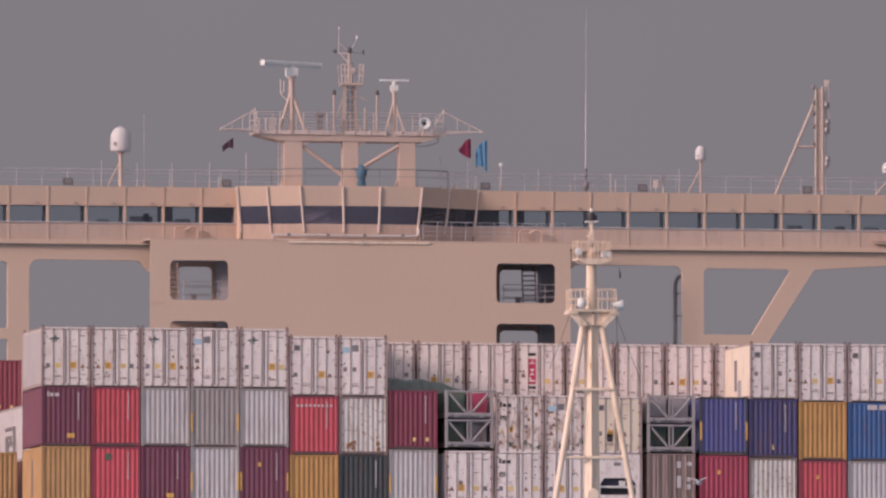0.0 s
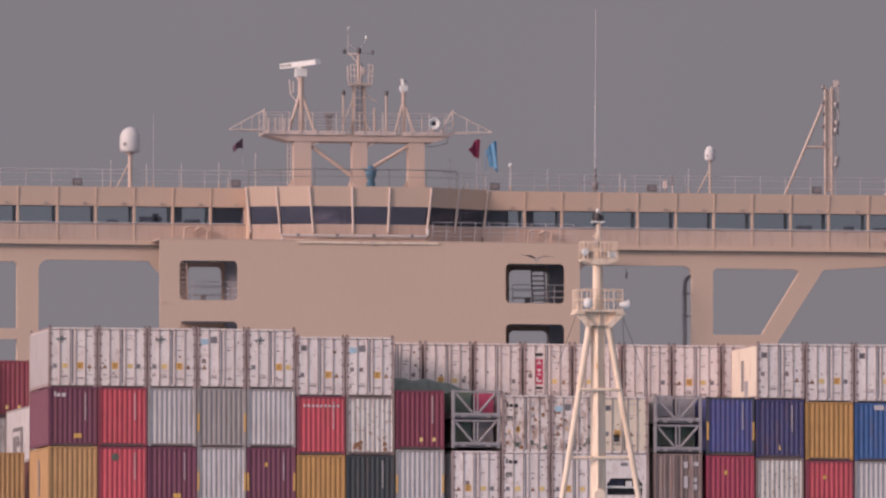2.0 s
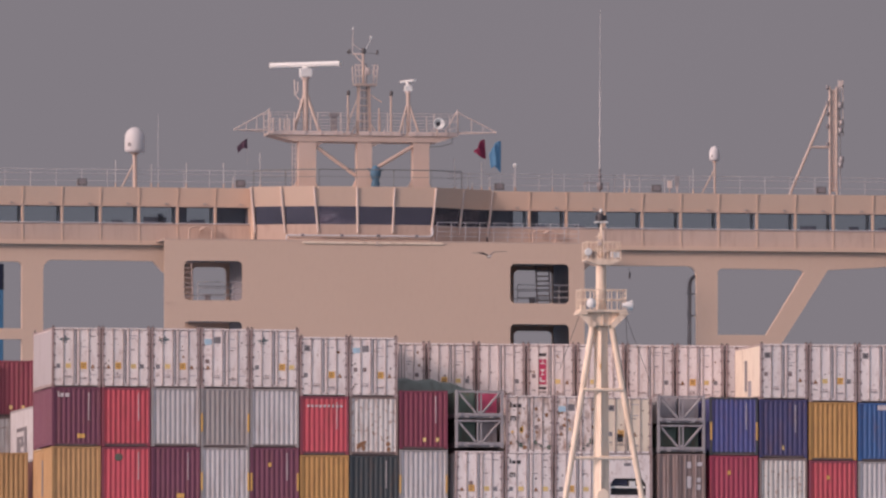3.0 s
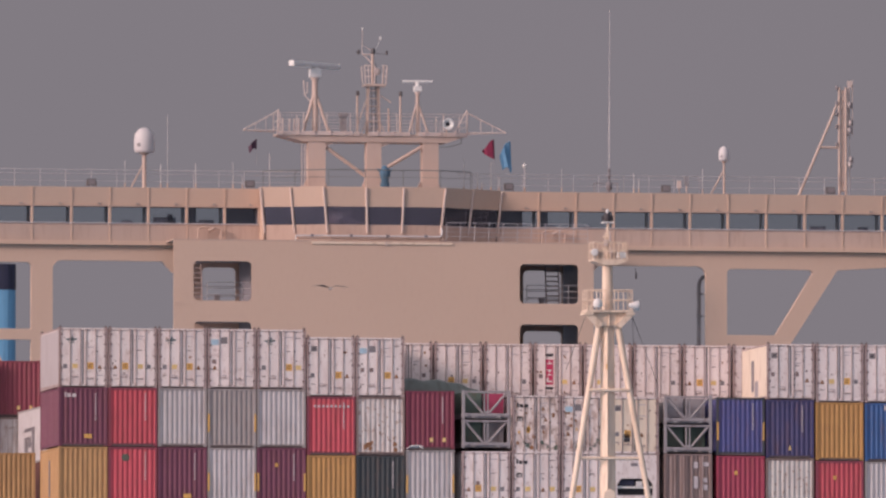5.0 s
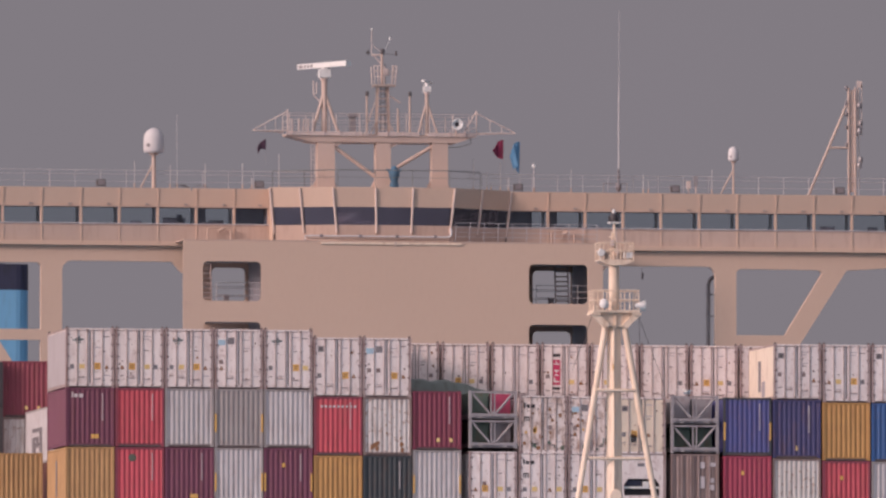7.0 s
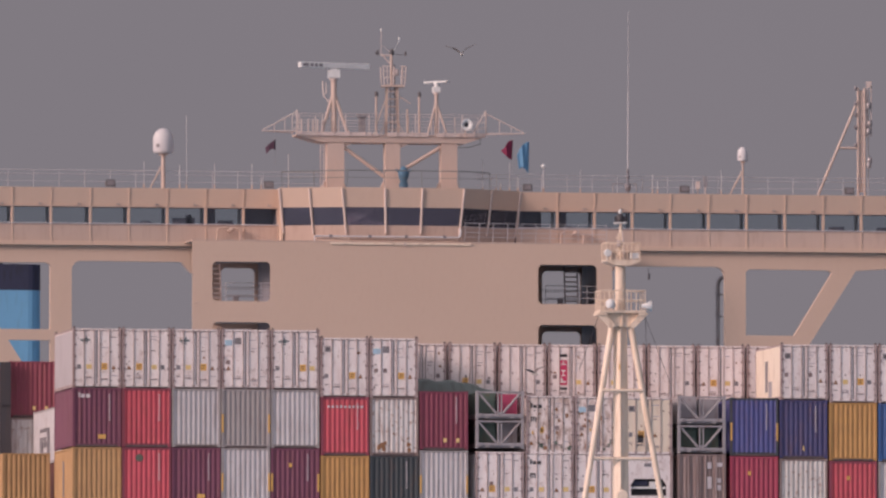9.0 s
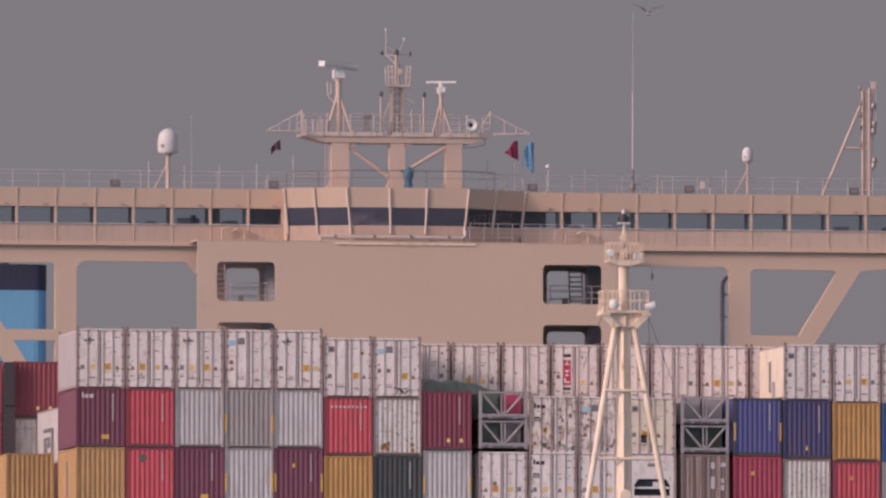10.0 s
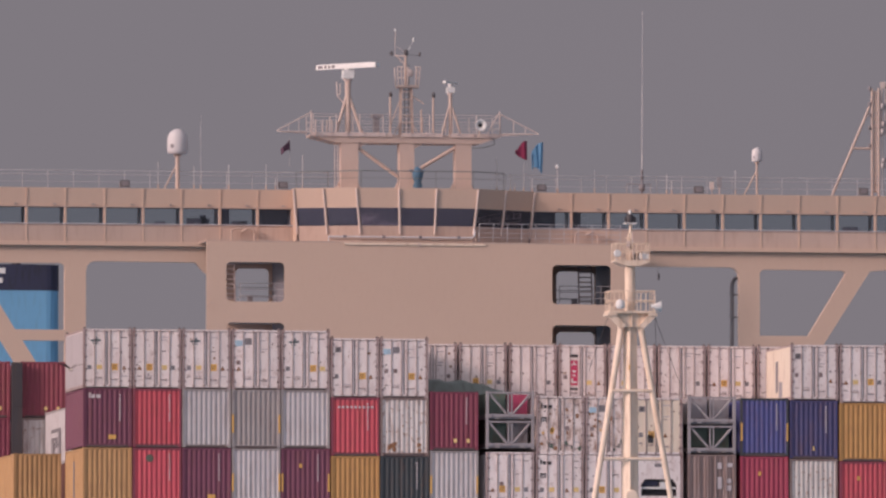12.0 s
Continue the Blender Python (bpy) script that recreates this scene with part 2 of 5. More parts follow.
# ---------------------------------------------------------------- building kit
class Shape:
    """Collects vertices and faces of one mesh."""

    def __init__(self):
        self.v, self.f, self.smooth = [], [], []

    def add(self, verts, faces, smooth=False):
        k = len(self.v)
        self.v += [tuple(p) for p in verts]
        self.f += [tuple(k + i for i in face) for face in faces]
        self.smooth += [smooth] * len(faces)
        return self

    def box(self, x0, x1, y0, y1, z0, z1):
        v = [(x, y, z) for x in (x0, x1) for y in (y0, y1) for z in (z0, z1)]
        return self.add(v, [(0, 1, 3, 2), (4, 6, 7, 5), (0, 4, 5, 1), (2, 3, 7, 6), (0, 2, 6, 4), (1, 5, 7, 3)])

    def rod(self, a, b, r, r2=None, sides=8):
        a, b, r2 = Vector(a), Vector(b), r if r2 is None else r2
        d = (b - a).normalized()
        u = d.orthogonal().normalized()
        w = d.cross(u)
        ring = [math.tau * i / sides for i in range(sides)]
        v = [a + (u * math.cos(t) + w * math.sin(t)) * r for t in ring] + [b + (u * math.cos(t) + w * math.sin(t)) * r2 for t in ring]
        self.add(v, [(i, (i + 1) % sides, sides + (i + 1) % sides, sides + i) for i in range(sides)], True)
        return self.add(v[:sides], [tuple(range(sides))[::-1]]).add(v[sides:], [tuple(range(sides))])

    def path(self, points, r, sides=6):
        for a, b in zip(points, points[1:]):
            self.rod(a, b, r, sides=sides)
        return self

    def lathe(self, center, profile, axis="Z", sides=20):
        """profile: (radius, height) pairs from bottom to top."""
        c, v = Vector(center), []
        for r, h in profile:
            for i in range(sides):
                t = math.tau * i / sides
                p = (r * math.cos(t), r * math.sin(t), h)
                v.append(c + Vector(p if axis == "Z" else (p[0], -h, p[1]) if axis == "Y" else (h, p[0], p[1])))
        k = len(profile)
        self.add(v, [(j * sides + i, j * sides + (i + 1) % sides, (j + 1) * sides + (i + 1) % sides, (j + 1) * sides + i)
                     for j in range(k - 1) for i in range(sides)], True)
        self.add(v[:sides], [tuple(range(sides))[::-1]])
        return self.add(v[-sides:], [tuple(range(sides))])

    def slab(self, outline, y0, y1):
        """A convex or simple outline in x and z, from y0 to y1."""
        n = len(outline)
        v = [(x, y0, z) for x, z in outline] + [(x, y1, z) for x, z in outline]
        return self.add(v, [tuple(range(n)), tuple(range(2 * n - 1, n - 1, -1))] + [(i, n + i, n + (i + 1) % n, (i + 1) % n) for i in range(n)])

    def lists(self):
        return self.v, self.f

    def mesh(self, name):
        me = bpy.data.meshes.new(name)
        me.from_pydata(self.v, [], self.f)
        me.polygons.foreach_set("use_smooth", self.smooth)
        bm = bmesh.new()
        bm.from_mesh(me)
        bmesh.ops.recalc_face_normals(bm, faces=bm.faces)
        bm.to_mesh(me)
        bm.free()
        return me


def rounded(x0, x1, z0, z1, r, steps=4):
    out = []
    for cx, cz, a in ((x1 - r, z1 - r, 0), (x0 + r, z1 - r, 90), (x0 + r, z0 + r, 180), (x1 - r, z0 + r, 270)):
        out += [(cx + r * math.cos(radians(a + 90 * i / steps)), cz + r * math.sin(radians(a + 90 * i / steps))) for i in range(steps + 1)]
    return out


def plate(name, outer, holes, y0, y1):
    """A wall in x and z with openings through it, from y0 to y1."""
    bm = bmesh.new()
    edges = []
    for loop in (outer, *holes):
        vs = [bm.verts.new((x, y0, z)) for x, z in loop]
        edges += [bm.edges.new((a, b)) for a, b in zip(vs, vs[1:] + vs[:1])]
    bmesh.ops.triangle_fill(bm, use_beauty=True, use_dissolve=False, edges=edges)
    faces = bm.faces[:]
    made = bmesh.ops.extrude_face_region(bm, geom=faces, use_keep_orig=True)["geom"]
    bmesh.ops.translate(bm, vec=(0, y1 - y0, 0), verts=[g for g in made if isinstance(g, bmesh.types.BMVert)])
    bmesh.ops.recalc_face_normals(bm, faces=bm.faces[:])
    me = bpy.data.meshes.new(name)
    bm.to_mesh(me)
    bm.free()
    return me


def part(name, shape, material, parent, label="", at=None):
    """ONE mesh object under a thing or a part. shape: a Shape or a mesh to share."""
    me = shape.mesh(name) if isinstance(shape, Shape) else shape
    if not me.materials:
        me.materials.append(material)
    ob = new(name, me)
    ob.parent = parent
    if at is not None:
        ob.matrix_basis = at
    if label:
        ob["label"] = label
    return ob


def thing(name, m, label, category, group="", kind=""):
    ob = new(name)
    ob.empty_display_size = 0.3
    ob.matrix_basis = m
    return tagged(ob, label, category, group, kind)


def solid(name, shape, material, label, category, kind="", group=""):
    me = shape.mesh(name) if isinstance(shape, Shape) else shape
    me.materials.append(material)
    return tagged(new(name, me), label, category, group, kind)


# ---------------------------------------------------------------- sea, hull, cargo deck
sea = Shape()
sea.add([(-2500, -2500, 0), (2500, -2500, 0), (2500, 4000, 0), (-2500, 4000, 0)], [(0, 1, 2, 3)])
solid("water", sea, paint("grey_sea_water", (0.05, 0.06, 0.065), 0.18, dirt=(0.09, 0.1, 0.1), amount=0.2, scale=0.05, streak=0, bump=0.5, fine=0.6),
      "dull grey sea under a hazy sky", "water", "structure")
MID = 34.4
hull = Shape()
stations = [(-46, 3), (-40, 13), (-30, 24), (-18, 32), (-4, 36.5), (15, 37.4), (50, 37.5), (110, 37.5), (270, 36), (330, 30)]
rings = []
for y, half in stations:
    rings += [(MID - half * 0.8, y + (6 if y < 0 else 0), 0.2), (MID - half, y, 29.4), (MID + half, y, 29.4), (MID + half * 0.8, y + (6 if y < 0 else 0), 0.2)]
hull.add(rings, [(4 * i + a, 4 * i + 4 + a, 4 * i + 4 + b, 4 * i + b) for i in range(len(stations) - 1) for a, b in ((0, 1), (1, 2), (2, 3), (3, 0))]
         + [(0, 1, 2, 3), tuple(4 * len(stations) - 4 + i for i in (3, 2, 1, 0))])
ship = thing("ship_hull", pose(0, 0, 0), "blue painted steel hull of a large container ship", "ship", kind="structure")
part("hull_shell", hull, HULL, ship)


# ---------------------------------------------------------------- superstructure with the bridge
tower = thing("ship_superstructure", pose(0, 0, 0), "beige painted steel superstructure with a full-width bridge and open support frame", "superstructure", kind="structure")
TOP, SILL, HEAD, WING_BOTTOM, FLANGE = 52.85, 50.78, 51.74, 49.76, 49.50
BLOCK_L, BLOCK_R = 21.72, 46.42
OPENINGS = [(22.88, 26.28), (42.04, 45.51)]
holes = [rounded(a, b, z0, z1, 0.28) for a, b in OPENINGS for z0, z1 in ((46.19, 48.47), (42.7, 44.97))]
part("front_wall", plate("front_wall", [(BLOCK_L, 29.5), (BLOCK_R, 29.5), (BLOCK_R, 49.66), (BLOCK_L, 49.66)], holes, 96.95, 97.06), BEIGE, tower)
back_holes = [rounded(a, b, z0, z1, 0.3) for a, b in ((24.45, 26.45), (43.5, 45.8)) for z0, z1 in ((46.35, 48.45), (42.8, 44.9))]
part("rear_wall", plate("rear_wall", [(23.4, 29.5), (BLOCK_R, 29.5), (BLOCK_R, 49.66), (23.4, 49.66)], back_holes, 103.4, 103.7), BEIGE, tower)
part("side_wall", Shape().box(BLOCK_R - 0.3, BLOCK_R, 97.063, 103.397, 29.5, 49.66), BEIGE, tower)
part("deck_plate", Shape().box(BLOCK_L, BLOCK_R, 96.95, 103.7, 49.664, 49.74), BEIGE_WORN, tower)
def skew_slab(x0, x1, z):
    """A deck strip that narrows towards the back."""
    o = [(x0, 97.26), (x1, 97.26), (x1, 103.39), (x0 + 1.4, 103.39)]
    return Shape().add([(x, y, z) for x, y in o] + [(x, y, z + 0.05) for x, y in o], [(0, 1, 2, 3), (7, 6, 5, 4), (0, 4, 5, 1), (1, 5, 6, 2), (2, 6, 7, 3), (3, 7, 4, 0)])


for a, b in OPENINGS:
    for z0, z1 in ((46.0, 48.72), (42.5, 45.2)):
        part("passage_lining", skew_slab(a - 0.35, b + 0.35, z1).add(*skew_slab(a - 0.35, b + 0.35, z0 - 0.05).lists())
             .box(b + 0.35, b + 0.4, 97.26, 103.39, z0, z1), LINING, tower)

# ladders and rails inside the four side openings
def passage_fittings(x0, x1, z0, ladder_x, reach):
    rails = Shape()
    for z in (0.38, 0.74, 1.1):
        rails.rod((x1 - reach, 98.3, z0 + z), (x1 + 0.3, 98.3, z0 + z), 0.025)
    for x in (x1 - reach, x1 - 0.45):
        rails.rod((x, 98.3, z0 - 0.2), (x, 98.3, z0 + 1.1), 0.025)
    for z in (0.55, 1.1):
        rails.rod((x0 - 0.3, 103.2, z0 + z), (x1 + 0.3, 103.2, z0 + z), 0.02)
    part("guard_rail", rails, RAIL, tower)
    steps = Shape()
    for x in (ladder_x - 0.38, ladder_x + 0.38):
        steps.rod((x, 100.2, z0 - 0.2), (x, 100.6, z0 + 2.4), 0.05, sides=4)
    for i in range(9):
        k = i / 8
        steps.box(ladder_x - 0.4, ladder_x + 0.4, 100.2 + 0.4 * k, 100.42 + 0.4 * k, z0 + 2.3 * k - 0.02, z0 + 2.3 * k + 0.05)
    part("ladder", steps, ROD, tower)
    part("fire_hose_box", Shape().box(x0 + 1.5, x0 + 1.8, 99.2, 99.5, z0 - 0.2, z0 + 0.42), GREY_LABEL, tower)


passage_fittings(23.0, 26.4, 46.22, 23.55, 2.5)
passage_fittings(42.16, 45.63, 46.22, 44.65, 2.9)

# open frames that carry the wings: column, cross beam and diagonal strut in one plate
def wing_frame(side):
    s = lambda pts: [(34.47 + side * (x + 0.063 - 34.47), z + 0.015 if z > 30 else z) for x, z in pts]
    arc = [(53.71 - 0.55 + 0.55 * math.sin(radians(a)), 48.05 + 0.55 * math.cos(radians(a))) for a in (90, 65, 40, 20, 0)]
    outer = [(46.2, 49.44), (68.0, 49.44), (68.0, 48.86), (61.54, 48.44), (58.75, 44.1), (56.1, 39.9), (56.1, 29.5), (53.71, 29.5)] + arc + [(47.3, 48.58), (46.7, 47.95), (46.2, 47.9)]
    upper = [(54.95, 44.61), (57.85, 44.61), (60.0, 48.1), (60.1, 48.3), (59.9, 48.46), (55.15, 48.48), (54.95, 48.3)]
    lower = [(54.95, 40.9), (55.45, 40.9), (57.42, 43.98), (54.95, 43.98)]
    part("support_frame", plate("support_frame", s(outer), [s(upper), s(lower)], 100.2, 100.62), BEIGE, tower)


wing_frame(1)
wing_frame(-1)

# wings: hollow gangways with a row of windows at the front and another at the back
RIGHT_POSTS = [43.76, 45.97, 48.22, 50.48, 52.77, 55.03, 57.32, 59.62, 61.89, 64.26, 66.55]
LEFT_POSTS = [5.1, 7.25, 9.42, 11.65, 13.92, 16.23, 18.48, 20.73, 22.99, 25.21, 27.37]
LEFT_END, RIGHT_END = 2.6, 68.6


def lean_box(x0, x1, z0, z1, y_low, y_high, thick):
    """A panel that leans outwards at the top."""
    v = [(x, y, z) for x in (x0, x1) for z, y in ((z0, y_low), (z1, y_high), (z1, y_high + thick), (z0, y_low + thick))]
    return Shape().add(v, [(0, 1, 2, 3), (7, 6, 5, 4), (0, 4, 5, 1), (1, 5, 6, 2), (2, 6, 7, 3), (3, 7, 4, 0)])


header_lamp = Shape().box(-0.11, 0.11, -0.05, 0.05, -0.02, 0.03).rod((-0.05, -0.02, 0.02), (-0.05, -0.02, 0.08), 0.03).mesh("header_lamp")


def wing(x0, x1, posts):
    part("upper_panel", lean_box(x0, x1, HEAD, TOP, 100.0, 99.83, 0.14), BEIGE, tower)
    part("lower_panel", Shape().box(x0, x1, 100.0, 100.14, WING_BOTTOM, SILL), BEIGE_WORN, tower)
    part("drip_flange", Shape().box(x0, x1, 99.84, 101.7, FLANGE + 0.004, WING_BOTTOM - 0.004), BEIGE, tower)
    part("sill_rail", Shape().rod((x0, 99.955, SILL - 0.01), (x1, 99.955, SILL - 0.01), 0.035, sides=6), RAIL, tower, "thin pale hand rail under the windows")
    part("head_rail", Shape().box(x0, x1, 99.93, 99.975, HEAD + 0.0, HEAD + 0.06), BEIGE_WORN, tower)
    part("rear_panel", Shape().box(x0, x1, 101.5, 101.6, HEAD + 0.1, TOP).box(x0, x1, 101.5, 101.6, WING_BOTTOM, SILL + 0.06), SHADE_INTERIOR, tower)
    part("wing_floor", Shape().box(x0, x1, 100.143, 101.497, WING_BOTTOM, WING_BOTTOM + 0.08), SHADE_INTERIOR, tower)
    part("wing_roof", Shape().box(x0, x1, 100.143, 101.497, TOP - 0.12, TOP), BEIGE_WORN, tower)
    edges = [x0] + [p for p in posts if x0 < p < x1] + [x1]
    for p in edges[1:-1]:
        part("mullion", Shape().box(p - 0.045, p + 0.045, 99.965, 99.997, WING_BOTTOM + 0.004, HEAD - 0.003)
             .box(p - 0.08, p + 0.08, 99.996, 100.13, SILL + 0.003, HEAD - 0.003), BEIGE, tower)
        part("header_rib", lean_box(p - 0.04, p + 0.04, HEAD + 0.063, TOP - 0.02, 99.955, 99.785, 0.05), BEIGE, tower)
        part("rear_mullion", Shape().box(p - 0.10, p + 0.10, 101.5, 101.58, SILL + 0.063, HEAD + 0.097), DOME, tower)
    for a, b in zip(edges, edges[1:]):
        pane = part("window_pane", Shape().box(a + 0.08, b - 0.08, 100.06, 100.075, SILL + 0.003, HEAD - 0.003), WING_GLASS, tower)
        pane.visible_shadow = False
        part("header_lamp", header_lamp, STEEL, tower, at=pose((a + b) / 2 + 0.5, 99.94, HEAD + 0.14))
        part("window_gasket", Shape().box(a + 0.08, b - 0.08, 100.02, 100.055, HEAD - 0.05, HEAD - 0.004), DARK, tower)


wing(LEFT_END, 27.35, LEFT_POSTS[:-1] + [27.25])
wing(41.31, RIGHT_END, RIGHT_POSTS)
rng = random.Random(4)
for x in (19.6, 23.6, 24.3, 44.6, 46.9, 60.6, 63.3, 65.2):
    h = rng.uniform(0.12, 0.3)
    part("bridge_console", Shape().box(x - rng.uniform(0.2, 0.5), x + rng.uniform(0.2, 0.5), 100.8, 101.2, WING_BOTTOM + 0.08, SILL + h), SHADE_INTERIOR, tower)

# partitions and lockers that close off parts of the rear windows
for x0, x1 in ((23.1, 23.75), (25.45, 27.45), (41.5, 43.05), (43.95, 44.55), (46.1, 46.3)):
    part("inner_partition", Shape().box(x0, x1, 101.3, 101.36, WING_BOTTOM + 0.084, HEAD + 0.3), SHADE_INTERIOR, tower)
for x0, x1, h in ((19.3, 19.9, 0.22), (21.2, 22.5, 0.42), (22.0, 22.3, 0.6)):
    part("bridge_console", Shape().box(x0, x1, 100.9, 101.25, WING_BOTTOM + 0.084, SILL + h), SHADE_INTERIOR, tower)

part("return_panel", Shape().box(27.25, 27.347, 98.88, 99.75, WING_BOTTOM + 0.01, TOP - 0.01), BEIGE, tower)

# centre bridge: five facets with windows that lean outwards at the top
LEAN = 0.22
plan = [(27.35, 98.9), (29.01, 98.36), (30.83, 97.72), (33.17, 97.6), (35.24, 97.6), (37.57, 97.72), (39.41, 98.9), (41.31, 100.0)]
centre = (34.4, 103.0)


def lean_out(p, z):
    k = LEAN * (z - SILL) / (TOP - SILL)
    side = max(-1.0, min(1.0, (p[0] - 34.2) / 3.3))
    return (p[0] + side * k, p[1] - 0.8 * k, z)


def facet(a, b, z0, z1, inset=0.0, thick=0.1):
    """A leaning panel between two corners of the plan."""
    d = (Vector(b) - Vector(a)).normalized()
    inner = Vector((-d.y, d.x))
    a2, b2 = Vector(a) + d * inset, Vector(b) - d * inset
    front = [lean_out(a2, z0), lean_out(b2, z0), lean_out(b2, z1), lean_out(a2, z1)]
    back = [(x + inner.x * thick, y + inner.y * thick, z) for x, y, z in front]
    return Shape().add(front + back, [(0, 1, 2, 3), (7, 6, 5, 4), (0, 4, 5, 1), (1, 5, 6, 2), (2, 6, 7, 3), (3, 7, 4, 0)])


for i, (a, b) in enumerate(zip(plan, plan[1:])):
    part("bridge_header", facet(a, b, HEAD, TOP), BEIGE, tower)
    part("bridge_apron", facet(a, b, 49.75, SILL - 0.08), BEIGE_WORN, tower)
    part("bridge_window", facet(a, b, SILL - 0.06, HEAD - 0.003, 0.10, 0.03), DARK_GLASS, tower)
for p in plan:
    lo, hi = lean_out(p, SILL - 0.55), lean_out(p, TOP - 0.02)
    d = Vector((p[0] - centre[0], p[1] - centre[1])).normalized() * 0.04
    part("bridge_mullion", Shape().rod((lo[0] + d.x, lo[1] + d.y, lo[2]), (hi[0] + d.x, hi[1] + d.y, hi[2]), 0.075, sides=6), MULLION, tower)
room = [(x, y + 0.12) for x, y in plan]
floor_v = [(x, y, 49.76) for x, y in room] + [(41.31, 103.4, 49.76), (27.35, 103.4, 49.76)]
roof_v = [lean_out((x, y), TOP - 0.02) for x, y in plan] + [(41.31, 103.4, TOP - 0.02), (27.35, 103.4, TOP - 0.02)]
part("bridge_floor", Shape().add(floor_v + [(x, y, z + 0.06) for x, y, z in floor_v], [tuple(range(10)), tuple(range(19, 9, -1))] + [(i, (i + 1) % 10, 10 + (i + 1) % 10, 10 + i) for i in range(10)]), SHADE_INTERIOR, tower)
part("bridge_roof", Shape().add([(x, y, z) for x, y, z in roof_v] + [(x, y, z + 0.06) for x, y, z in roof_v], [tuple(range(10)), tuple(range(19, 9, -1))] + [(i, (i + 1) % 10, 10 + (i + 1) % 10, 10 + i) for i in range(10)]), BEIGE, tower)
part("bridge_rear_wall", Shape().box(27.2, 41.6, 103.41, 103.55, 49.76, TOP - 0.03), SHADE_INTERIOR, tower)
for x in (27.2, 41.6):
    part("bridge_end_wall", Shape().box(x - 0.04, x + 0.04, 100.3, 103.4, 49.83, TOP - 0.15), SHADE_INTERIOR, tower)
part("bridge_desk", Shape().box(30.0, 38.5, 99.4, 100.2, 49.83, 50.9).box(32, 33, 99.6, 99.8, 50.9, 51.2).box(36, 36.7, 99.6, 99.8, 50.9, 51.2), SHADE_INTERIOR, tower)

# walkway in front of the bridge windows
part("walkway", Shape().box(29.0, 37.3, 96.95, 97.5, 49.85, 49.9), BEIGE_WORN, tower, "narrow walkway ledge under the bridge windows")
wash_pipe = Shape().rod((28.85, 96.86, 49.72), (28.85, 96.86, 50.0), 0.035).rod((28.85, 96.86, 50.0), (37.3, 96.86, 50.0), 0.043)
wash_pipe.path([(37.3, 96.86, 50.0), (37.42, 96.86, 50.08), (37.46, 96.9, 50.3), (37.5, 97.3, 50.5)], 0.06)
part("wash_pipe", wash_pipe, DOME, tower, "white window wash pipe")
for x in (29.8, 32.1, 34.25, 36.5):
    part("pipe_bracket", Shape().box(x - 0.09, x + 0.09, 96.78, 96.95, 49.93, 50.09), GREY_LABEL, tower, "dark pipe bracket")
for x in (30.85, 33.17, 35.24, 37.5):
    part("pipe_post", Shape().rod((x, 96.86, 49.74), (x, 96.86, 49.97), 0.025), BEIGE_WORN, tower)
part("rail_beam", Shape().box(29.78, 38.07, 96.86, 96.947, 49.53, 49.66), MAST_PAINT, tower)
part("beam_joint", Shape().box(34.1, 34.22, 96.82, 96.947, 49.46, 49.66), MULLION, tower)
front_rail = Shape()
for z in (50.02, 50.28, 50.55, 50.82):
    front_rail.rod((37.7, 96.7, z), (46.2, 97.6, z), 0.016, sides=5)
for i in range(11):
    k = i / 10
    front_rail.rod((37.7 + 8.5 * k, 96.97 + 0.63 * k, 49.74), (37.7 + 8.5 * k, 96.7 + 0.9 * k, 50.82), 0.02, sides=5)
part("front_rail", front_rail, RAIL, tower)
for x in (23.6, 43.9):
    gear = Shape().path([(x, 99.6, 49.76), (x, 99.6, 50.45), (x + 0.25, 99.6, 50.58), (x + 1.1, 99.6, 50.55), (x + 1.35, 99.6, 50.4), (x + 1.35, 99.6, 49.76)], 0.06)
    gear.rod((x + 0.6, 99.5, 50.35), (x + 0.9, 99.5, 50.5), 0.1)
    part("davit", gear, BEIGE_WORN, tower)
part("deck_light", Shape().box(65.0, 66.9, 99.6, 99.9, 50.0, 50.06).box(65.0, 66.9, 99.6, 99.9, 50.14, 50.18), BEIGE_WORN, tower)
part("hook_arm", Shape().path([(BLOCK_L + 0.05, 96.9, 46.0), (BLOCK_L + 0.15, 96.75, 46.08), (BLOCK_L + 0.4, 96.75, 46.1)], 0.02), BEIGE_WORN, tower)
vent = Shape().path([(54.2, 104.4, 38.0), (54.2, 104.4, 47.75), (54.26, 104.4, 48.02), (54.42, 104.4, 48.2), (54.7, 104.4, 48.28)], 0.13, 10)
for z in (44.0, 45.9, 47.2):
    vent.rod((54.2, 104.4, z), (54.2, 104.4, z + 0.08), 0.19, sides=10).rod((54.2, 104.4, z), (54.8, 103.7, z), 0.05)
part("vent_pipe", vent, STEEL, tower)

# railing round the roof of the bridge
railing = thing("roof_railing", pose(0, 0, 0), "thin pale steel railing along the bridge roof", "railing")
for z, r in ((53.3, 0.011), (53.72, 0.015), (53.95, 0.018)):
    part("rail", Shape().rod((LEFT_END, 101.4, z), (31.0, 101.4, z), r, sides=5), RAIL, railing)
    part("rail", Shape().rod((39.2, 101.4, z), (RIGHT_END, 101.4, z), r, sides=5), RAIL, railing)
rail_post = Shape().rod((0, 0, 0), (0, 0, 1.12), 0.018, sides=5).mesh("post")
x = LEFT_END
while x < RIGHT_END:
    if not 31.0 < x < 39.2:
        part("post", rail_post, RAIL, railing, at=pose(x, 101.4, TOP))
    x += 1.5
guard_post = Shape().rod((0, 0, 0), (0, 0, 1.05), 0.022, sides=5).mesh("post")
front_guard = thing("bridge_roof_rail", pose(0, 0, 0), "dark steel guard rail before the radar columns", "railing")
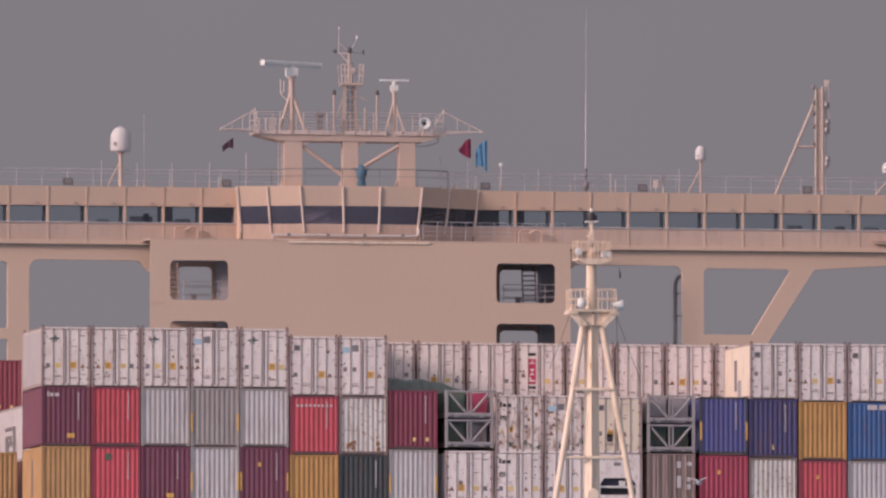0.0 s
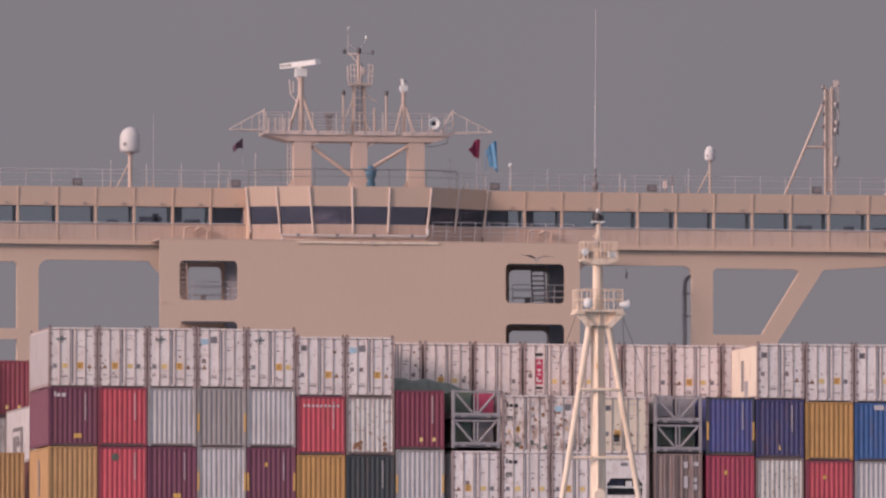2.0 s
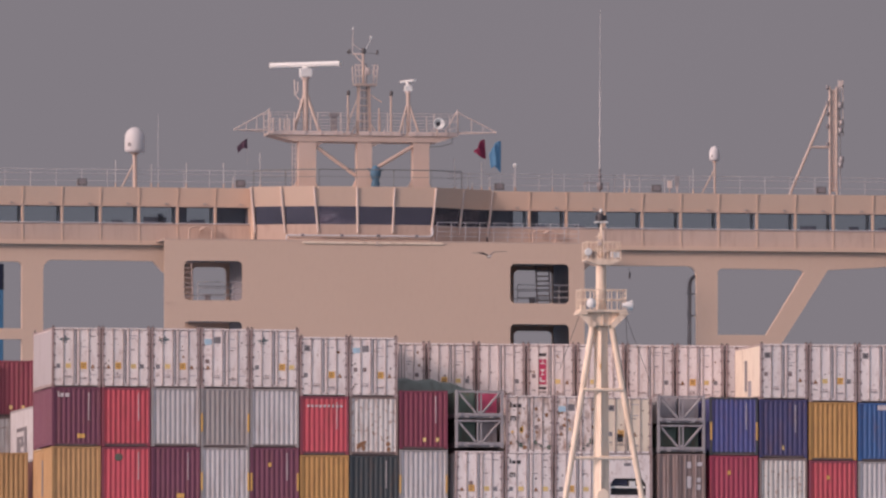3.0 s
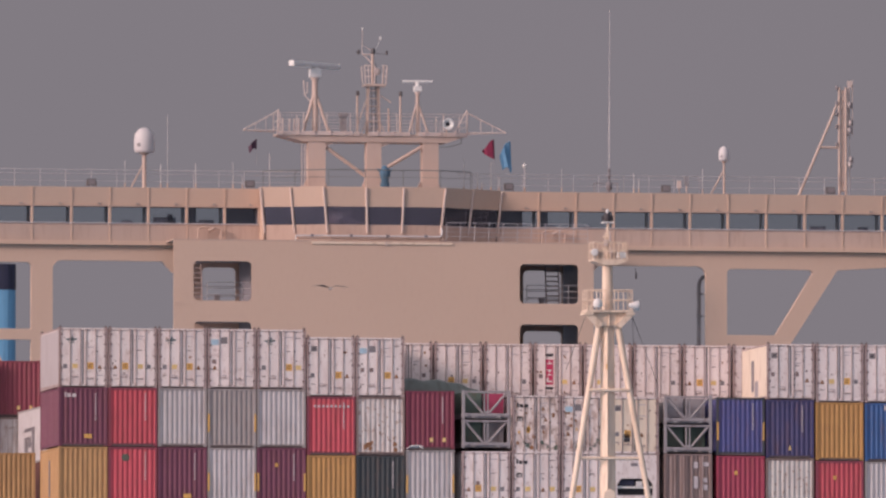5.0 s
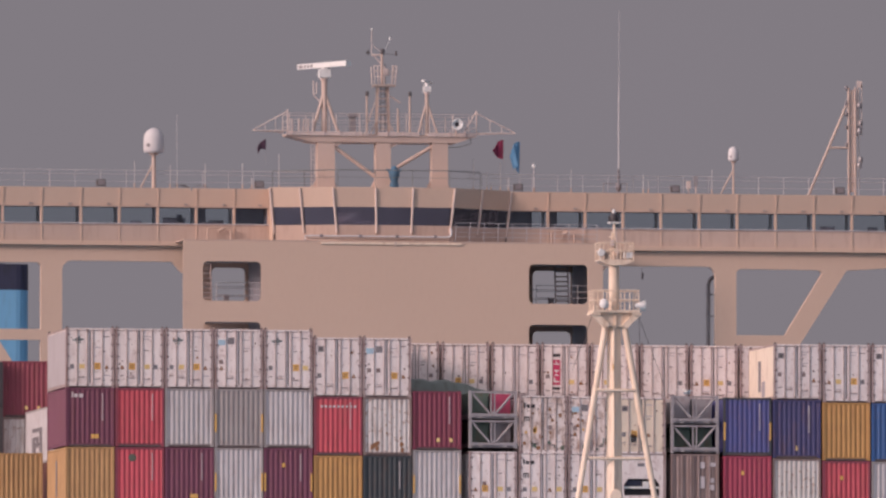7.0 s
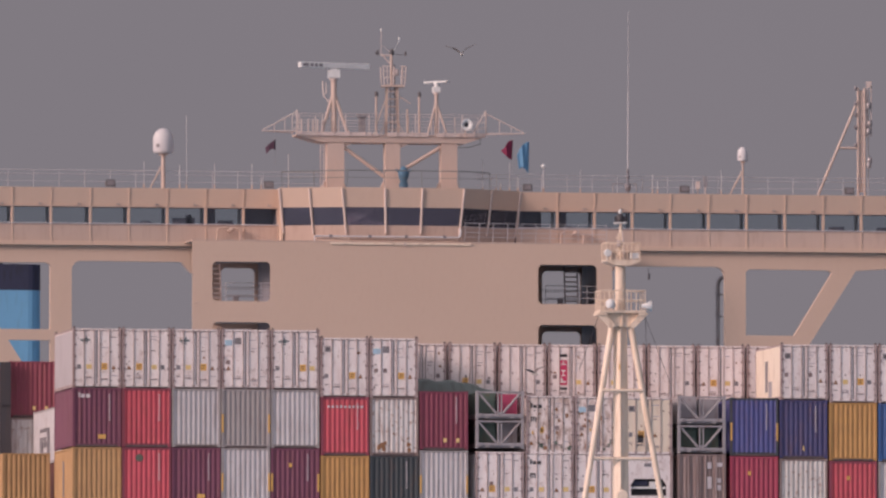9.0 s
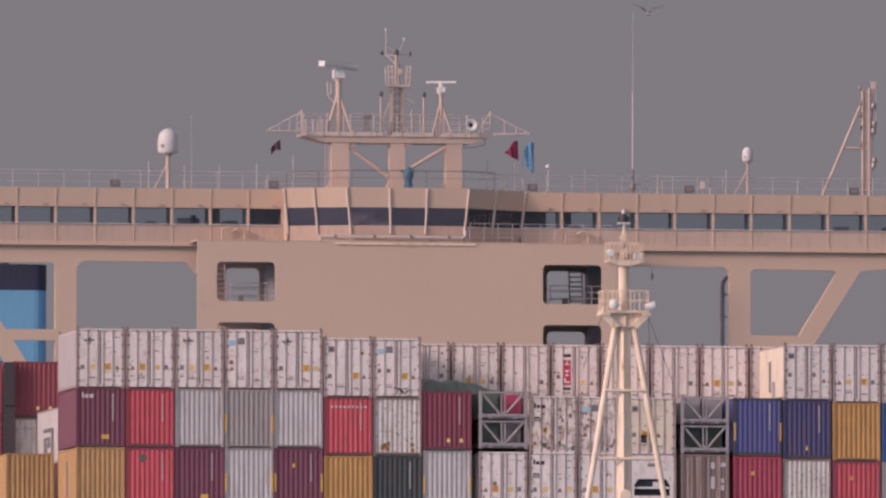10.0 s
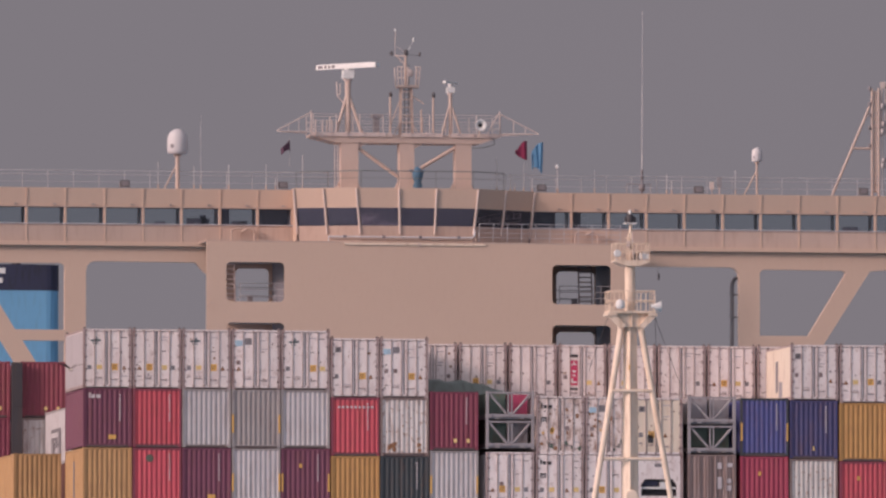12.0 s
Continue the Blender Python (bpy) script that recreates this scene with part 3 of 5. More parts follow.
for z, r in ((53.5, 0.012), (53.92, 0.03)):
    part("rail", Shape().path([(27.5, 100.2, z), (31.0, 98.2, z), (37.6, 98.2, z), (39.6, 99.3, z)], r), GUARD_DARK, front_guard)
for x, y in ((27.5, 100.2), (29.2, 99.2), (31.0, 98.2), (33.2, 98.2), (35.4, 98.2), (37.6, 98.2), (39.6, 99.3)):
    part("post", guard_post, GUARD_DARK, front_guard, at=pose(x, y, TOP + 0.04))


# ---------------------------------------------------------------- radar platform above the bridge
platform = thing("radar_platform", pose(0, 0, 0), "beige steel radar platform on three broad columns over the bridge", "platform")
for x0, x1 in ((30.05, 31.07), (33.5, 34.37), (36.8, 37.75)):
    col = Shape().box(x0, x1, 99.56, 100.3, TOP + 0.045, 55.62)
    part("column", col, BEIGE_PALE, platform)
    for x, s in ((x0, -1), (x1, 1)):
        part("bracket", Shape().slab([(x, TOP + 0.05), (x + s * 0.28, TOP + 0.05), (x, TOP + 0.6)], 100.05, 100.25), BEIGE_PALE, platform)
for a, b in (((31.07, 99.75, 55.35), (33.5, 99.75, 53.62)), ((36.8, 99.75, 55.4), (34.37, 99.75, 53.95))):
    part("brace", Shape().rod(a, b, 0.11, sides=10), BEIGE_PALE, platform)
deck = Shape().slab([(28.3, 55.99), (29.75, 55.62), (38.25, 55.62), (39.35, 55.99), (39.35, 56.10), (28.3, 56.10)], 99.5, 101.4)
part("deck", deck, BEIGE_PALE, platform)
for x0, x1 in ((28.2, 32.65), (32.75, 33.05), (33.6, 36.0), (36.5, 39.42)):
    part("deck_edge", Shape().box(x0, x1, 99.4, 99.497, 55.98, 56.22), PALE_PANEL, platform)
for x in (31.07, 34.37):
    part("knee", Shape().slab([(x, 55.61), (x + 0.55, 55.61), (x, 55.3)], 99.62, 99.72), BEIGE_PALE, platform)
part("drain_pipe", Shape().path([(39.1, 99.6, 55.95), (39.1, 99.6, 55.6), (38.4, 99.6, 55.4), (37.77, 99.6, 55.38)], 0.025), GUARD_DARK, platform)
for i in range(12):
    part("edge_bracket", Shape().box(28.5 + i * 0.93, 28.56 + i * 0.93, 99.34, 99.397, 55.98, 56.3), PALE_PANEL, platform)
rails = Shape()
for z in (56.5, 56.85, 57.25):
    rails.path([(28.3, 99.0, z), (39.3, 99.0, z), (39.3, 101.35, z), (28.3, 101.35, z), (28.3, 99.0, z)], 0.012, 5)
part("guard_rail", rails, PALE_PANEL, platform)
plat_post = Shape().rod((0, 0, 0), (0, 0, 1.15), 0.025, sides=5).mesh("post")
for i in range(9):
    for y in (99.0, 101.35):
        part("post", plat_post, PALE_PANEL, platform, at=pose(28.3 + 11 * i / 8, y, 56.11))
for x, tip, s in ((28.2, 26.15, -1), (39.35, 41.65, 1)):
    arm = Shape().rod((x, 99.1, 56.2), (tip, 99.1, 56.2), 0.04).rod((x, 99.1, 57.35), (tip, 99.1, 56.22), 0.035).rod((x, 99.1, 56.1), (x, 99.1, 57.45), 0.045)
    arm.rod((x, 100.6, 56.2), (tip, 99.1, 56.2), 0.03)
    for k in (0.35, 0.65):
        arm.rod((x + (tip - x) * k, 99.1, 56.2), (x + (tip - x) * k, 99.1, 57.35 - 1.13 * k), 0.02)
    if s > 0:
        arm.rod((x, 99.1, 57.5), (x - 0.75, 99.1, 56.2), 0.035)
    part("outrigger", arm, PALE_PANEL, platform)
tower_ladder = Shape()
for x in (29.72, 29.9):
    tower_ladder.rod((x, 99.9, TOP + 0.05), (x, 99.9, 55.9), 0.018, sides=5)
for i in range(10):
    tower_ladder.rod((29.72, 99.9, 53.1 + i * 0.3), (29.9, 99.9, 53.1 + i * 0.3), 0.014, sides=5)
part("ladder", tower_ladder, PALE_PANEL, platform)
posts = Shape()
for x in (28.55, 28.95, 29.22, 29.5, 29.78):
    posts.rod((x, 99.6, 56.1), (x, 99.6, 56.95), 0.05)
part("vent_post", posts, PALE_PANEL, platform)
part("gear_locker", Shape().box(32.05, 32.4, 100.0, 100.4, 56.1, 57.1).box(31.95, 32.5, 99.9, 100.5, 57.1, 57.32), STEEL, platform)


def tripod(x, y, z0, z1, r, spread, base):
    """A radar pedestal with two raking legs and a small ladder."""
    t = thing("radar_pedestal", pose(x, y, z0), "beige steel tripod pedestal with a white gearbox on the radar platform", "radar mast", "radar pedestals")
    part("pole", Shape().rod((0, 0, 0), (0, 0, z1 - z0), r, sides=14), BEIGE_PALE, t)
    for s in (-1, 1):
        part("leg", Shape().rod((s * 0.08, 0, (z1 - z0) * 0.68), (s * spread, -0.35, 0), r * 0.55), BEIGE_PALE, t)
    part("gearbox", Shape().box(-base, base, -base, base, z1 - z0, z1 - z0 + base * 1.5).lathe((0, 0, z1 - z0 + base * 1.5), [(base * 0.7, 0), (base * 0.5, base * 0.45)]), WHITE, t, "white gearbox")
    part("collar", Shape().rod((0, 0, z1 - z0 - 0.12), (0, 0, z1 - z0 - 0.004), r * 1.5, sides=14), PALE_PANEL, t)
    return t


big = tripod(30.52, 100.0, 56.1, 59.38, 0.17, 0.78, 0.32)
part("side_bracket", Shape().path([(-0.15, 0, 1.75), (-0.62, 0, 2.25), (-0.66, 0, 3.1)], 0.035).path([(-0.62, 0, 2.3), (-0.45, 0, 2.4), (-0.45, 0, 3.0)], 0.03), PALE_PANEL, big)
small = tripod(36.58, 100.0, 56.1, 58.62, 0.11, 0.58, 0.21)


def scanner(length, height, depth, label, marks):
    """A radar scanner bar, long axis x, marked face towards -y."""
    t = thing("radar_scanner", pose(0, 0, 0), label, "radar antenna")
    h = length / 2
    prof = [(-depth * 0.5, -height * 0.42), (-depth * 0.3, -height * 0.5), (depth * 0.35, -height * 0.38), (depth * 0.5, 0), (depth * 0.35, height * 0.38), (-depth * 0.3, height * 0.5), (-depth * 0.5, height * 0.42)]
    n = len(prof)
    bar = Shape().add([(-h, a, b) for a, b in prof] + [(h, a, b) for a, b in prof], [tuple(range(n)), tuple(range(2 * n - 1, n - 1, -1))] + [(i, (i + 1) % n, n + (i + 1) % n, n + i) for i in range(n)])
    part("bar", bar, WHITE, t)
    for s in (-1, 1):
        part("end_cap", Shape().box(min(s * h, s * (h + 0.04)), max(s * h, s * (h + 0.04)), -depth * 0.5, depth * 0.42, -height * 0.46, height * 0.46), WHITE, t)
    part("hub", Shape().rod((0, 0, -height * 0.5 - 0.14), (0, 0, -height * 0.4), 0.14, sides=14), WHITE, t)
    for x0, x1 in marks:
        part("lettering_bar", Shape().box(x0, x1, -depth * 0.5 - 0.012, -depth * 0.5 - 0.003, -height * 0.24, height * 0.24), GREY_LABEL, t, "dark lettering, unreadable")
    return t


big_scanner = scanner(4.36, 0.34, 0.42, "long white radar scanner bar turning on its pedestal", [(-2.08, -1.72), (-1.6, -1.42), (-1.32, -1.14), (-1.04, -0.82)])
small_scanner = scanner(1.66, 0.13, 0.2, "short white radar scanner bar turning on its pedestal", [])

# centre lattice mast with ladder and instruments
lattice = thing("signal_mast", pose(34.1, 101.0, 56.1), "slim beige lattice mast with ladder, crow's nest and wind gauges", "mast")
for x, y in ((-0.32, -0.2), (0.42, -0.2), (-0.32, 0.3), (0.42, 0.3)):
    part("stanchion", Shape().rod((x, y, 0), (x * 0.8, y, 2.85), 0.05), BEIGE_PALE, lattice)
for i in range(6):
    z = 0.35 + i * 0.45
    part("cross_bar", Shape().rod((-0.34, -0.22, z), (0.42, -0.22, z), 0.03), BEIGE_PALE, lattice)
mast_ladder = Shape().rod((-0.05, 0.05, 0.05), (-0.05, 0.05, 4.2), 0.035, sides=5).rod((0.2, 0.05, 0.05), (0.2, 0.05, 4.2), 0.035, sides=5)
for i in range(16):
    mast_ladder.rod((-0.05, 0.05, 0.2 + i * 0.25), (0.2, 0.05, 0.2 + i * 0.25), 0.03, sides=5)
part("ladder", mast_ladder, GREY_LABEL, lattice, "grey ladder")
for s in (-1, 1):
    part("stay", Shape().rod((s * 0.3 + 0.05, -0.1, 2.4), (s * 1.0 + 0.05, -0.3, 0.6 if s < 0 else 1.9), 0.03), BEIGE_PALE, lattice)
    part("stay", Shape().rod((s * 0.3, -0.1, 0.95), (s * 0.75, -0.3, 0.02), 0.03), BEIGE_PALE, lattice)
part("nest_floor", Shape().box(-0.52, 0.72, -0.5, 0.5, 2.85, 2.98), BEIGE_PALE, lattice)
for x, y in ((-0.5, -0.48), (0.05, -0.48), (0.7, -0.48), (-0.5, 0.48), (0.7, 0.48), (-0.3, -0.48), (0.5, -0.48)):
    part("nest_post", Shape().rod((x, y, 2.98), (x * 1.12, y, 4.05), 0.035), PALE_PANEL, lattice)
for z in (3.4, 3.75, 4.05):
    part("nest_rail", Shape().rod((-0.56, -0.5, z), (-0.2, -0.5, z), 0.03), PALE_PANEL, lattice)
    part("nest_rail", Shape().rod((0.45, -0.5, z), (0.78, -0.5, z), 0.03), PALE_PANEL, lattice)
part("pole", Shape().rod((0.0, 0, 2.98), (0.0, 0, 4.95), 0.075), BEIGE_PALE, lattice)
part("lamp", Shape().lathe((0.03, 0, 4.75), [(0.1, 0), (0.13, 0.08), (0.13, 0.24), (0.07, 0.34)]), FITTING, lattice, "dark signal lamp")
part("yard", Shape().rod((-0.62, 0, 4.72), (0.0, 0, 4.72), 0.05).rod((-0.5, 0, 4.7), (0.0, 0, 4.15), 0.035).rod((-0.62, 0, 4.72), (-0.6, 0, 6.15), 0.018)
     .rod((-0.58, 0, 5.3), (0.02, 0, 4.85), 0.014), PALE_PANEL, lattice)
part("wind_gauge", Shape().lathe((-0.6, 0, 6.15), [(0.03, 0), (0.06, 0.06), (0.03, 0.14)]), WHITE, lattice)
part("wind_gauge", Shape().rod((0.1, 0, 4.9), (0.47, 0, 5.6), 0.012).lathe((0.47, 0, 5.6), [(0.05, 0), (0.08, 0.08), (0.04, 0.18)]), WHITE, lattice)
part("instrument", Shape().rod((-0.95, 0, 4.85), (-0.72, 0, 4.85), 0.05).rod((-0.82, 0, 4.72), (-0.82, 0, 5.0), 0.06).rod((0.84, 0, 4.7), (0.84, 0, 4.95), 0.06).rod((0.05, 0, 4.8), (0.84, 0, 4.75), 0.012), FITTING, lattice)
part("nest_gear", Shape().lathe((0.22, -0.3, 3.5), [(0.12, 0), (0.18, 0.1), (0.18, 0.3), (0.1, 0.42)]), PALE_PANEL, lattice)


def light_post(x):
    t = thing("light_post", pose(x, 100.2, 56.1), "slender beige post with a dark navigation lamp", "lamp post", "navigation light posts")
    part("pole", Shape().rod((0, 0, 0), (0, 0, 2.25), 0.06), BEIGE_PALE, t)
    part("lamp", Shape().lathe((0.02, 0, 2.25), [(0.07, 0), (0.1, 0.05), (0.1, 0.22), (0.05, 0.3)]), FITTING, t, "dark lamp")
    return t


lp = light_post(33.06)
copy_thing(lp, pose(35.6, 100.2, 56.1))
thin = thing("platform_post", pose(34.95, 100.5, 56.1), "thin beige post on the radar platform", "post")
part("pole", Shape().rod((0, 0, 0), (0, 0, 1.55), 0.05), BEIGE_PALE, thin)
horn = thing("ship_horn", pose(38.12, 98.75, 56.66), "white flared ship's horn on the platform edge", "horn")
part("bell", Shape().lathe((0, 0, 0), [(0.10, -0.5), (0.12, -0.1), (0.2, 0.12), (0.34, 0.26), (0.32, 0.27), (0.17, 0.13), (0.11, 0.0)], axis="Y", sides=24), WHITE, horn)
part("throat", Shape().rod((0, -0.02, 0), (0, -0.06, 0), 0.11, sides=16), DARK, horn, "dark throat of the horn")
part("bracket", Shape().rod((0, 0.3, -0.7), (0, 0.3, -0.08), 0.05), BEIGE_PALE, horn)


# ---------------------------------------------------------------- roof equipment
def dome(x, r, z, h, label, spread=-0.8):
    t = thing("satellite_dome", pose(x, 101.2, TOP), label, "satellite antenna", "satellite domes")
    k = z - TOP
    prof = [(r * 0.72, 0), (r * 0.93, 0.04), (r, h * 0.14), (r, h * 0.55)] + [(r * math.cos(a), h * 0.55 + h * 0.45 * math.sin(a)) for a in (0.35, 0.7, 1.05, 1.35, 1.52)]
    radome = part("radome", Shape().lathe((0, 0, k), prof, sides=24), DOME, t)
    part("pole", Shape().rod((0, 0, 0), (0, 0, k), r * 0.2, sides=12), BEIGE_PALE, t)
    part("flange", Shape().rod((0, 0, k - 0.1), (0, 0, k - 0.003), r * 0.42, sides=14), BEIGE_WORN, t)
    part("strut", Shape().rod((0, 0, k * 0.75), (spread, 0, 0.02), 0.045), BEIGE_PALE, t)
    part("hatch", Shape().rod((-r * 0.62, -r * 0.74, k + h * 0.3), (-r * 0.66, -r * 0.8, k + h * 0.3), r * 0.2, sides=10), GREY_LABEL, radome, "grey hatch")
    return t


dome(20.68, 0.60, 54.94, 1.48, "large white satellite dome on a beige pole with a strut")
dome(55.05, 0.31, 54.86, 0.86, "small white satellite dome on a beige pole with a strut")
dome(66.3, 0.35, 54.2, 0.7, "small round white satellite dome near the wing's end")

whip = thing("whip_antenna", pose(48.15, 101.0, TOP), "tall thin pale whip antenna on an insulator", "antenna")
part("mast", Shape().rod((0, 0, 0.9), (0.02, 0, 6.0), 0.036, 0.032).rod((0.02, 0, 6.0), (0.04, 0, 10.75), 0.020, 0.011), DOME, whip)
part("insulator", Shape().lathe((0, 0, 0), [(0.05, 0), (0.05, 0.2), (0.17, 0.22), (0.17, 0.62), (0.06, 0.66), (0.06, 0.95), (0.11, 1.0), (0.11, 1.1), (0.06, 1.12), (0.06, 1.3), (0.1, 1.34), (0.03, 1.5)]), GREY_LABEL, whip, "grey base insulator")
part("cage", Shape().path([(-0.9, 0, 0), (-0.9, 0, 0.62), (0.5, 0, 0.62), (0.5, 0, 0)], 0.03), STEEL, whip)


def stick(x, h, r=0.02, ball=0.0, label="thin pale rod antenna on the bridge roof"):
    t = thing("rod_antenna", pose(x, 100.9, TOP), label, "antenna", "rod antennas")
    part("rod", Shape().rod((0, 0, 0), (0, 0, h), r if h < 4 else 0.012, sides=6), DOME, t)
    part("base", Shape().rod((0, 0, 0), (0, 0, 0.3), r * 2.2, sides=8), BEIGE_WORN, t)
    if ball:
        part("ball", Shape().lathe((0, 0, h - 0.03), [(ball * 0.6, 0), (ball, ball * 0.7), (ball, ball), (ball * 0.5, ball * 1.7)], sides=12), WHITE, t, "white ball aerial")


for x, h in ((19.5, 1.6), (21.6, 1.4), (22.0, 4.3), (23.65, 1.5), (25.85, 1.55), (28.0, 2.1), (29.9, 1.75), (39.5, 1.95), (40.3, 1.15), (40.55, 0.6), (41.1, 1.75), (41.6, 0.9), (45.3, 1.4), (49.6, 1.2), (49.9, 0.8), (53.7, 1.5), (26.4, 0.7)):
    stick(x, h)
stick(43.1, 1.5, 0.03, 0.14, "small white ball aerial on a short post")


def floodlight(x, y, label):
    t = thing("floodlight", pose(x, y, TOP), label, "floodlight", "roof floodlights")
    housing = part("housing", Shape().box(-0.25, 0.25, -0.15, 0.12, 0.12, 0.5), FITTING, t)
    part("lens", Shape().box(-0.21, 0.21, -0.18, -0.153, 0.16, 0.46), GREY_LABEL, housing)
    part("yoke", Shape().box(-0.3, -0.26, -0.04, 0.04, 0.0, 0.4).box(0.26, 0.3, -0.04, 0.04, 0.0, 0.4).box(-0.26, 0.26, -0.04, 0.04, 0.0, 0.05), STEEL, t)
    return t


fl = floodlight(17.45, 100.4, "dark floodlight on the bridge roof")
for x in (26.75, 42.05, 51.4, 61.25):
    copy_thing(fl, pose(x, 100.4, TOP))
lockers = thing("roof_locker", pose(52.3, 100.8, TOP), "small beige equipment boxes on posts on the bridge roof", "locker")
for x, z0, z1, m in ((-0.02, 0.35, 0.78, PALE_PANEL), (0.42, 0.5, 1.08, STEEL)):
    part("box", Shape().box(x - 0.11, x + 0.11, -0.12, 0.12, z0, z1), m, lockers)
    part("post", Shape().rod((x, 0, 0), (x, 0, z0), 0.04), PALE_PANEL, lockers)
binnacle = thing("covered_searchlight", pose(34.45, 98.9, TOP + 0.045), "searchlight wrapped in a blue canvas cover", "searchlight")
part("cover", Shape().lathe((0, 0, 0), [(0.24, 0), (0.27, 0.25), (0.20, 0.45), (0.27, 0.6), (0.33, 0.85), (0.28, 1.08), (0.14, 1.28), (0.05, 1.33)], sides=14), COVER, binnacle)
part("cover_arm", Shape().rod((-0.2, 0, 0.98), (-0.48, -0.05, 1.12), 0.1, 0.05).rod((0.2, 0, 1.0), (0.42, -0.05, 1.1), 0.1, 0.06), COVER, binnacle)

# signal light mast on the starboard wing
lights = thing("navigation_light_mast", pose(62.35, 101.6, TOP), "tall beige lattice mast with signal lamps and raking strut", "mast")
for x in (-0.3, 0.1):
    part("stanchion", Shape().rod((x, 0, 0), (x, 0, 6.45), 0.07), BEIGE_PALE, lights)
part("back_post", Shape().rod((0.38, 0.3, 0.5), (0.38, 0.3, 6.4), 0.03), PALE_PANEL, lights)
part("cable_tray", Shape().box(-0.2, 0.0, 0.02, 0.06, 0.3, 6.3), BEIGE_PALE, lights)
part("lamp_rack", Shape().box(0.22, 0.3, 0.1, 0.16, 3.6, 6.45).box(0.48, 0.54, 0.1, 0.16, 3.6, 6.6).box(0.22, 0.54, 0.1, 0.16, 6.45, 6.85), PALE_PANEL, lights)
for i in range(13):
    part("rung", Shape().rod((-0.3, 0, 0.4 + i * 0.48), (0.1, 0, 0.4 + i * 0.48), 0.03), BEIGE_PALE, lights)
part("strut", Shape().rod((-0.6, 0, 5.0), (-2.75, 0, 0.02), 0.085, sides=10).rod((-0.62, 0, 5.0), (-0.3, 0, 5.75), 0.07), BEIGE_PALE, lights)
part("strut_tie", Shape().rod((-1.5, 0, 2.9), (-0.3, 0, 2.9), 0.075), BEIGE_PALE, lights)
for i, z in enumerate((1.75, 2.05, 3.75, 4.2, 5.25)):
    x = 0.34 + 0.06 * (i % 2)
    part("lamp", Shape().box(0.1, x + 0.12, -0.1, 0.1, z - 0.05, z).lathe((x, 0, z), [(0.12, 0), (0.15, 0.05), (0.15, 0.26), (0.08, 0.34)], sides=10), STEEL, lights)
for z in (2.95, 4.0, 4.75, 5.4, 6.3):
    part("lamp", Shape().lathe((-0.44, 0, z), [(0.07, 0), (0.1, 0.05), (0.1, 0.2), (0.05, 0.26)], sides=8).box(-0.46, -0.3, -0.04, 0.04, z - 0.04, z), GREY_LABEL, lights)

# funnel far aft
funnel = thing("ship_funnel", pose(31.3, 250.0, 0), "light blue funnel with a navy top band far astern", "funnel")
def funnel_ring(z0, z1, grow):
    s = Shape()
    o = rounded(-4.3 - grow, 4.42 + grow, -0.4 - grow, 11 + grow, 1.0, 5)
    n = len(o)
    return s.add([(x, y, z0) for x, y in o] + [(x, y, z1) for x, y in o], [tuple(range(n))[::-1], tuple(range(n, 2 * n))] + [(i, (i + 1) % n, n + (i + 1) % n, n + i) for i in range(n)])
part("casing", funnel_ring(29.4, 54.58, 0.0), SKYBLUE, funnel)
part("top_band", funnel_ring(54.584, 56.4, 0.02), NAVY, funnel, "navy blue top band")
for x, h, r in ((1.9, 0.4, 0.35), (3.0, 0.3, 0.3), (-1.0, 0.6, 0.5)):
    part("exhaust", Shape().rod((x, 4, 56.35), (x, 4, 56.35 + h), r, sides=12), DARK, funnel)
part("emblem", Shape().box(-0.6, 0.5, -0.455, -0.425, 55.75, 56.15).box(-0.9, 0.3, -0.455, -0.425, 55.1, 55.45), WHITE, funnel, "pale emblem, unreadable")


# ---------------------------------------------------------------- foremast on the bow
MX, MY = 25.5, -11.0
foremast = thing("foremast", pose(MX, MY, 29.4), "cream painted tripod foremast with two railed platforms on the bow", "mast")
def mz(z):
    return z - 29.4
octo = Shape().lathe((0.0, 0, 0), [(0.42, 0), (0.39, mz(33)), (0.36, mz(36.4)), (0.33, mz(39.58))], sides=4)
for i in range(len(octo.smooth)):
    octo.smooth[i] = False
part("column", octo, MAST_PAINT, foremast, at=pose(0, 0, 0, 0, 0, -11))
for s, top, foot in ((-1, -0.42, -2.17), (1, 0.48, 2.26)):
    part("leg", Shape().rod((top, -0.1, mz(39.75)), (foot, -0.5, 0), 0.165, 0.135, sides=12), MAST_PAINT, foremast)
for z, a, b in ((36.48, -1.0, 1.02), (33.14, -1.55, 1.6)):
    part("cross_tie", Shape().rod((a, -0.35, mz(z)), (b, -0.35, mz(z)), 0.085, sides=10), MAST_PAINT, foremast)
part("access_hole", Shape().lathe((0.0, -0.42, mz(31.3)), [(0.34, 0), (0.34, 0.06), (0.26, 0.08)], axis="Y", sides=18), MAST_PAINT, foremast)
part("junction", Shape().slab([(-0.52, mz(39.6)), (0.55, mz(39.6)), (0.62, mz(39.75)), (1.12, mz(40.28)), (-1.05, mz(40.28)), (-0.58, mz(39.75))], -0.34, 0.5), MAST_PAINT, foremast)
for s in (-1, 1):
    part("gusset", Shape().slab([(s * 1.22, mz(40.16)), (s * 0.78, mz(40.16)), (s * 0.32, mz(39.66)), (s * 0.56, mz(39.5))], -0.52, -0.344).box(min(s * .78, s * 1.24), max(s * .78, s * 1.24), -0.62, 0.6, mz(40.163), mz(40.28)), MAST_PAINT, foremast)
part("junction_rib", Shape().box(-0.03, 0.03, -0.46, -0.343, mz(39.62), mz(40.27)), MAST_PAINT, foremast)
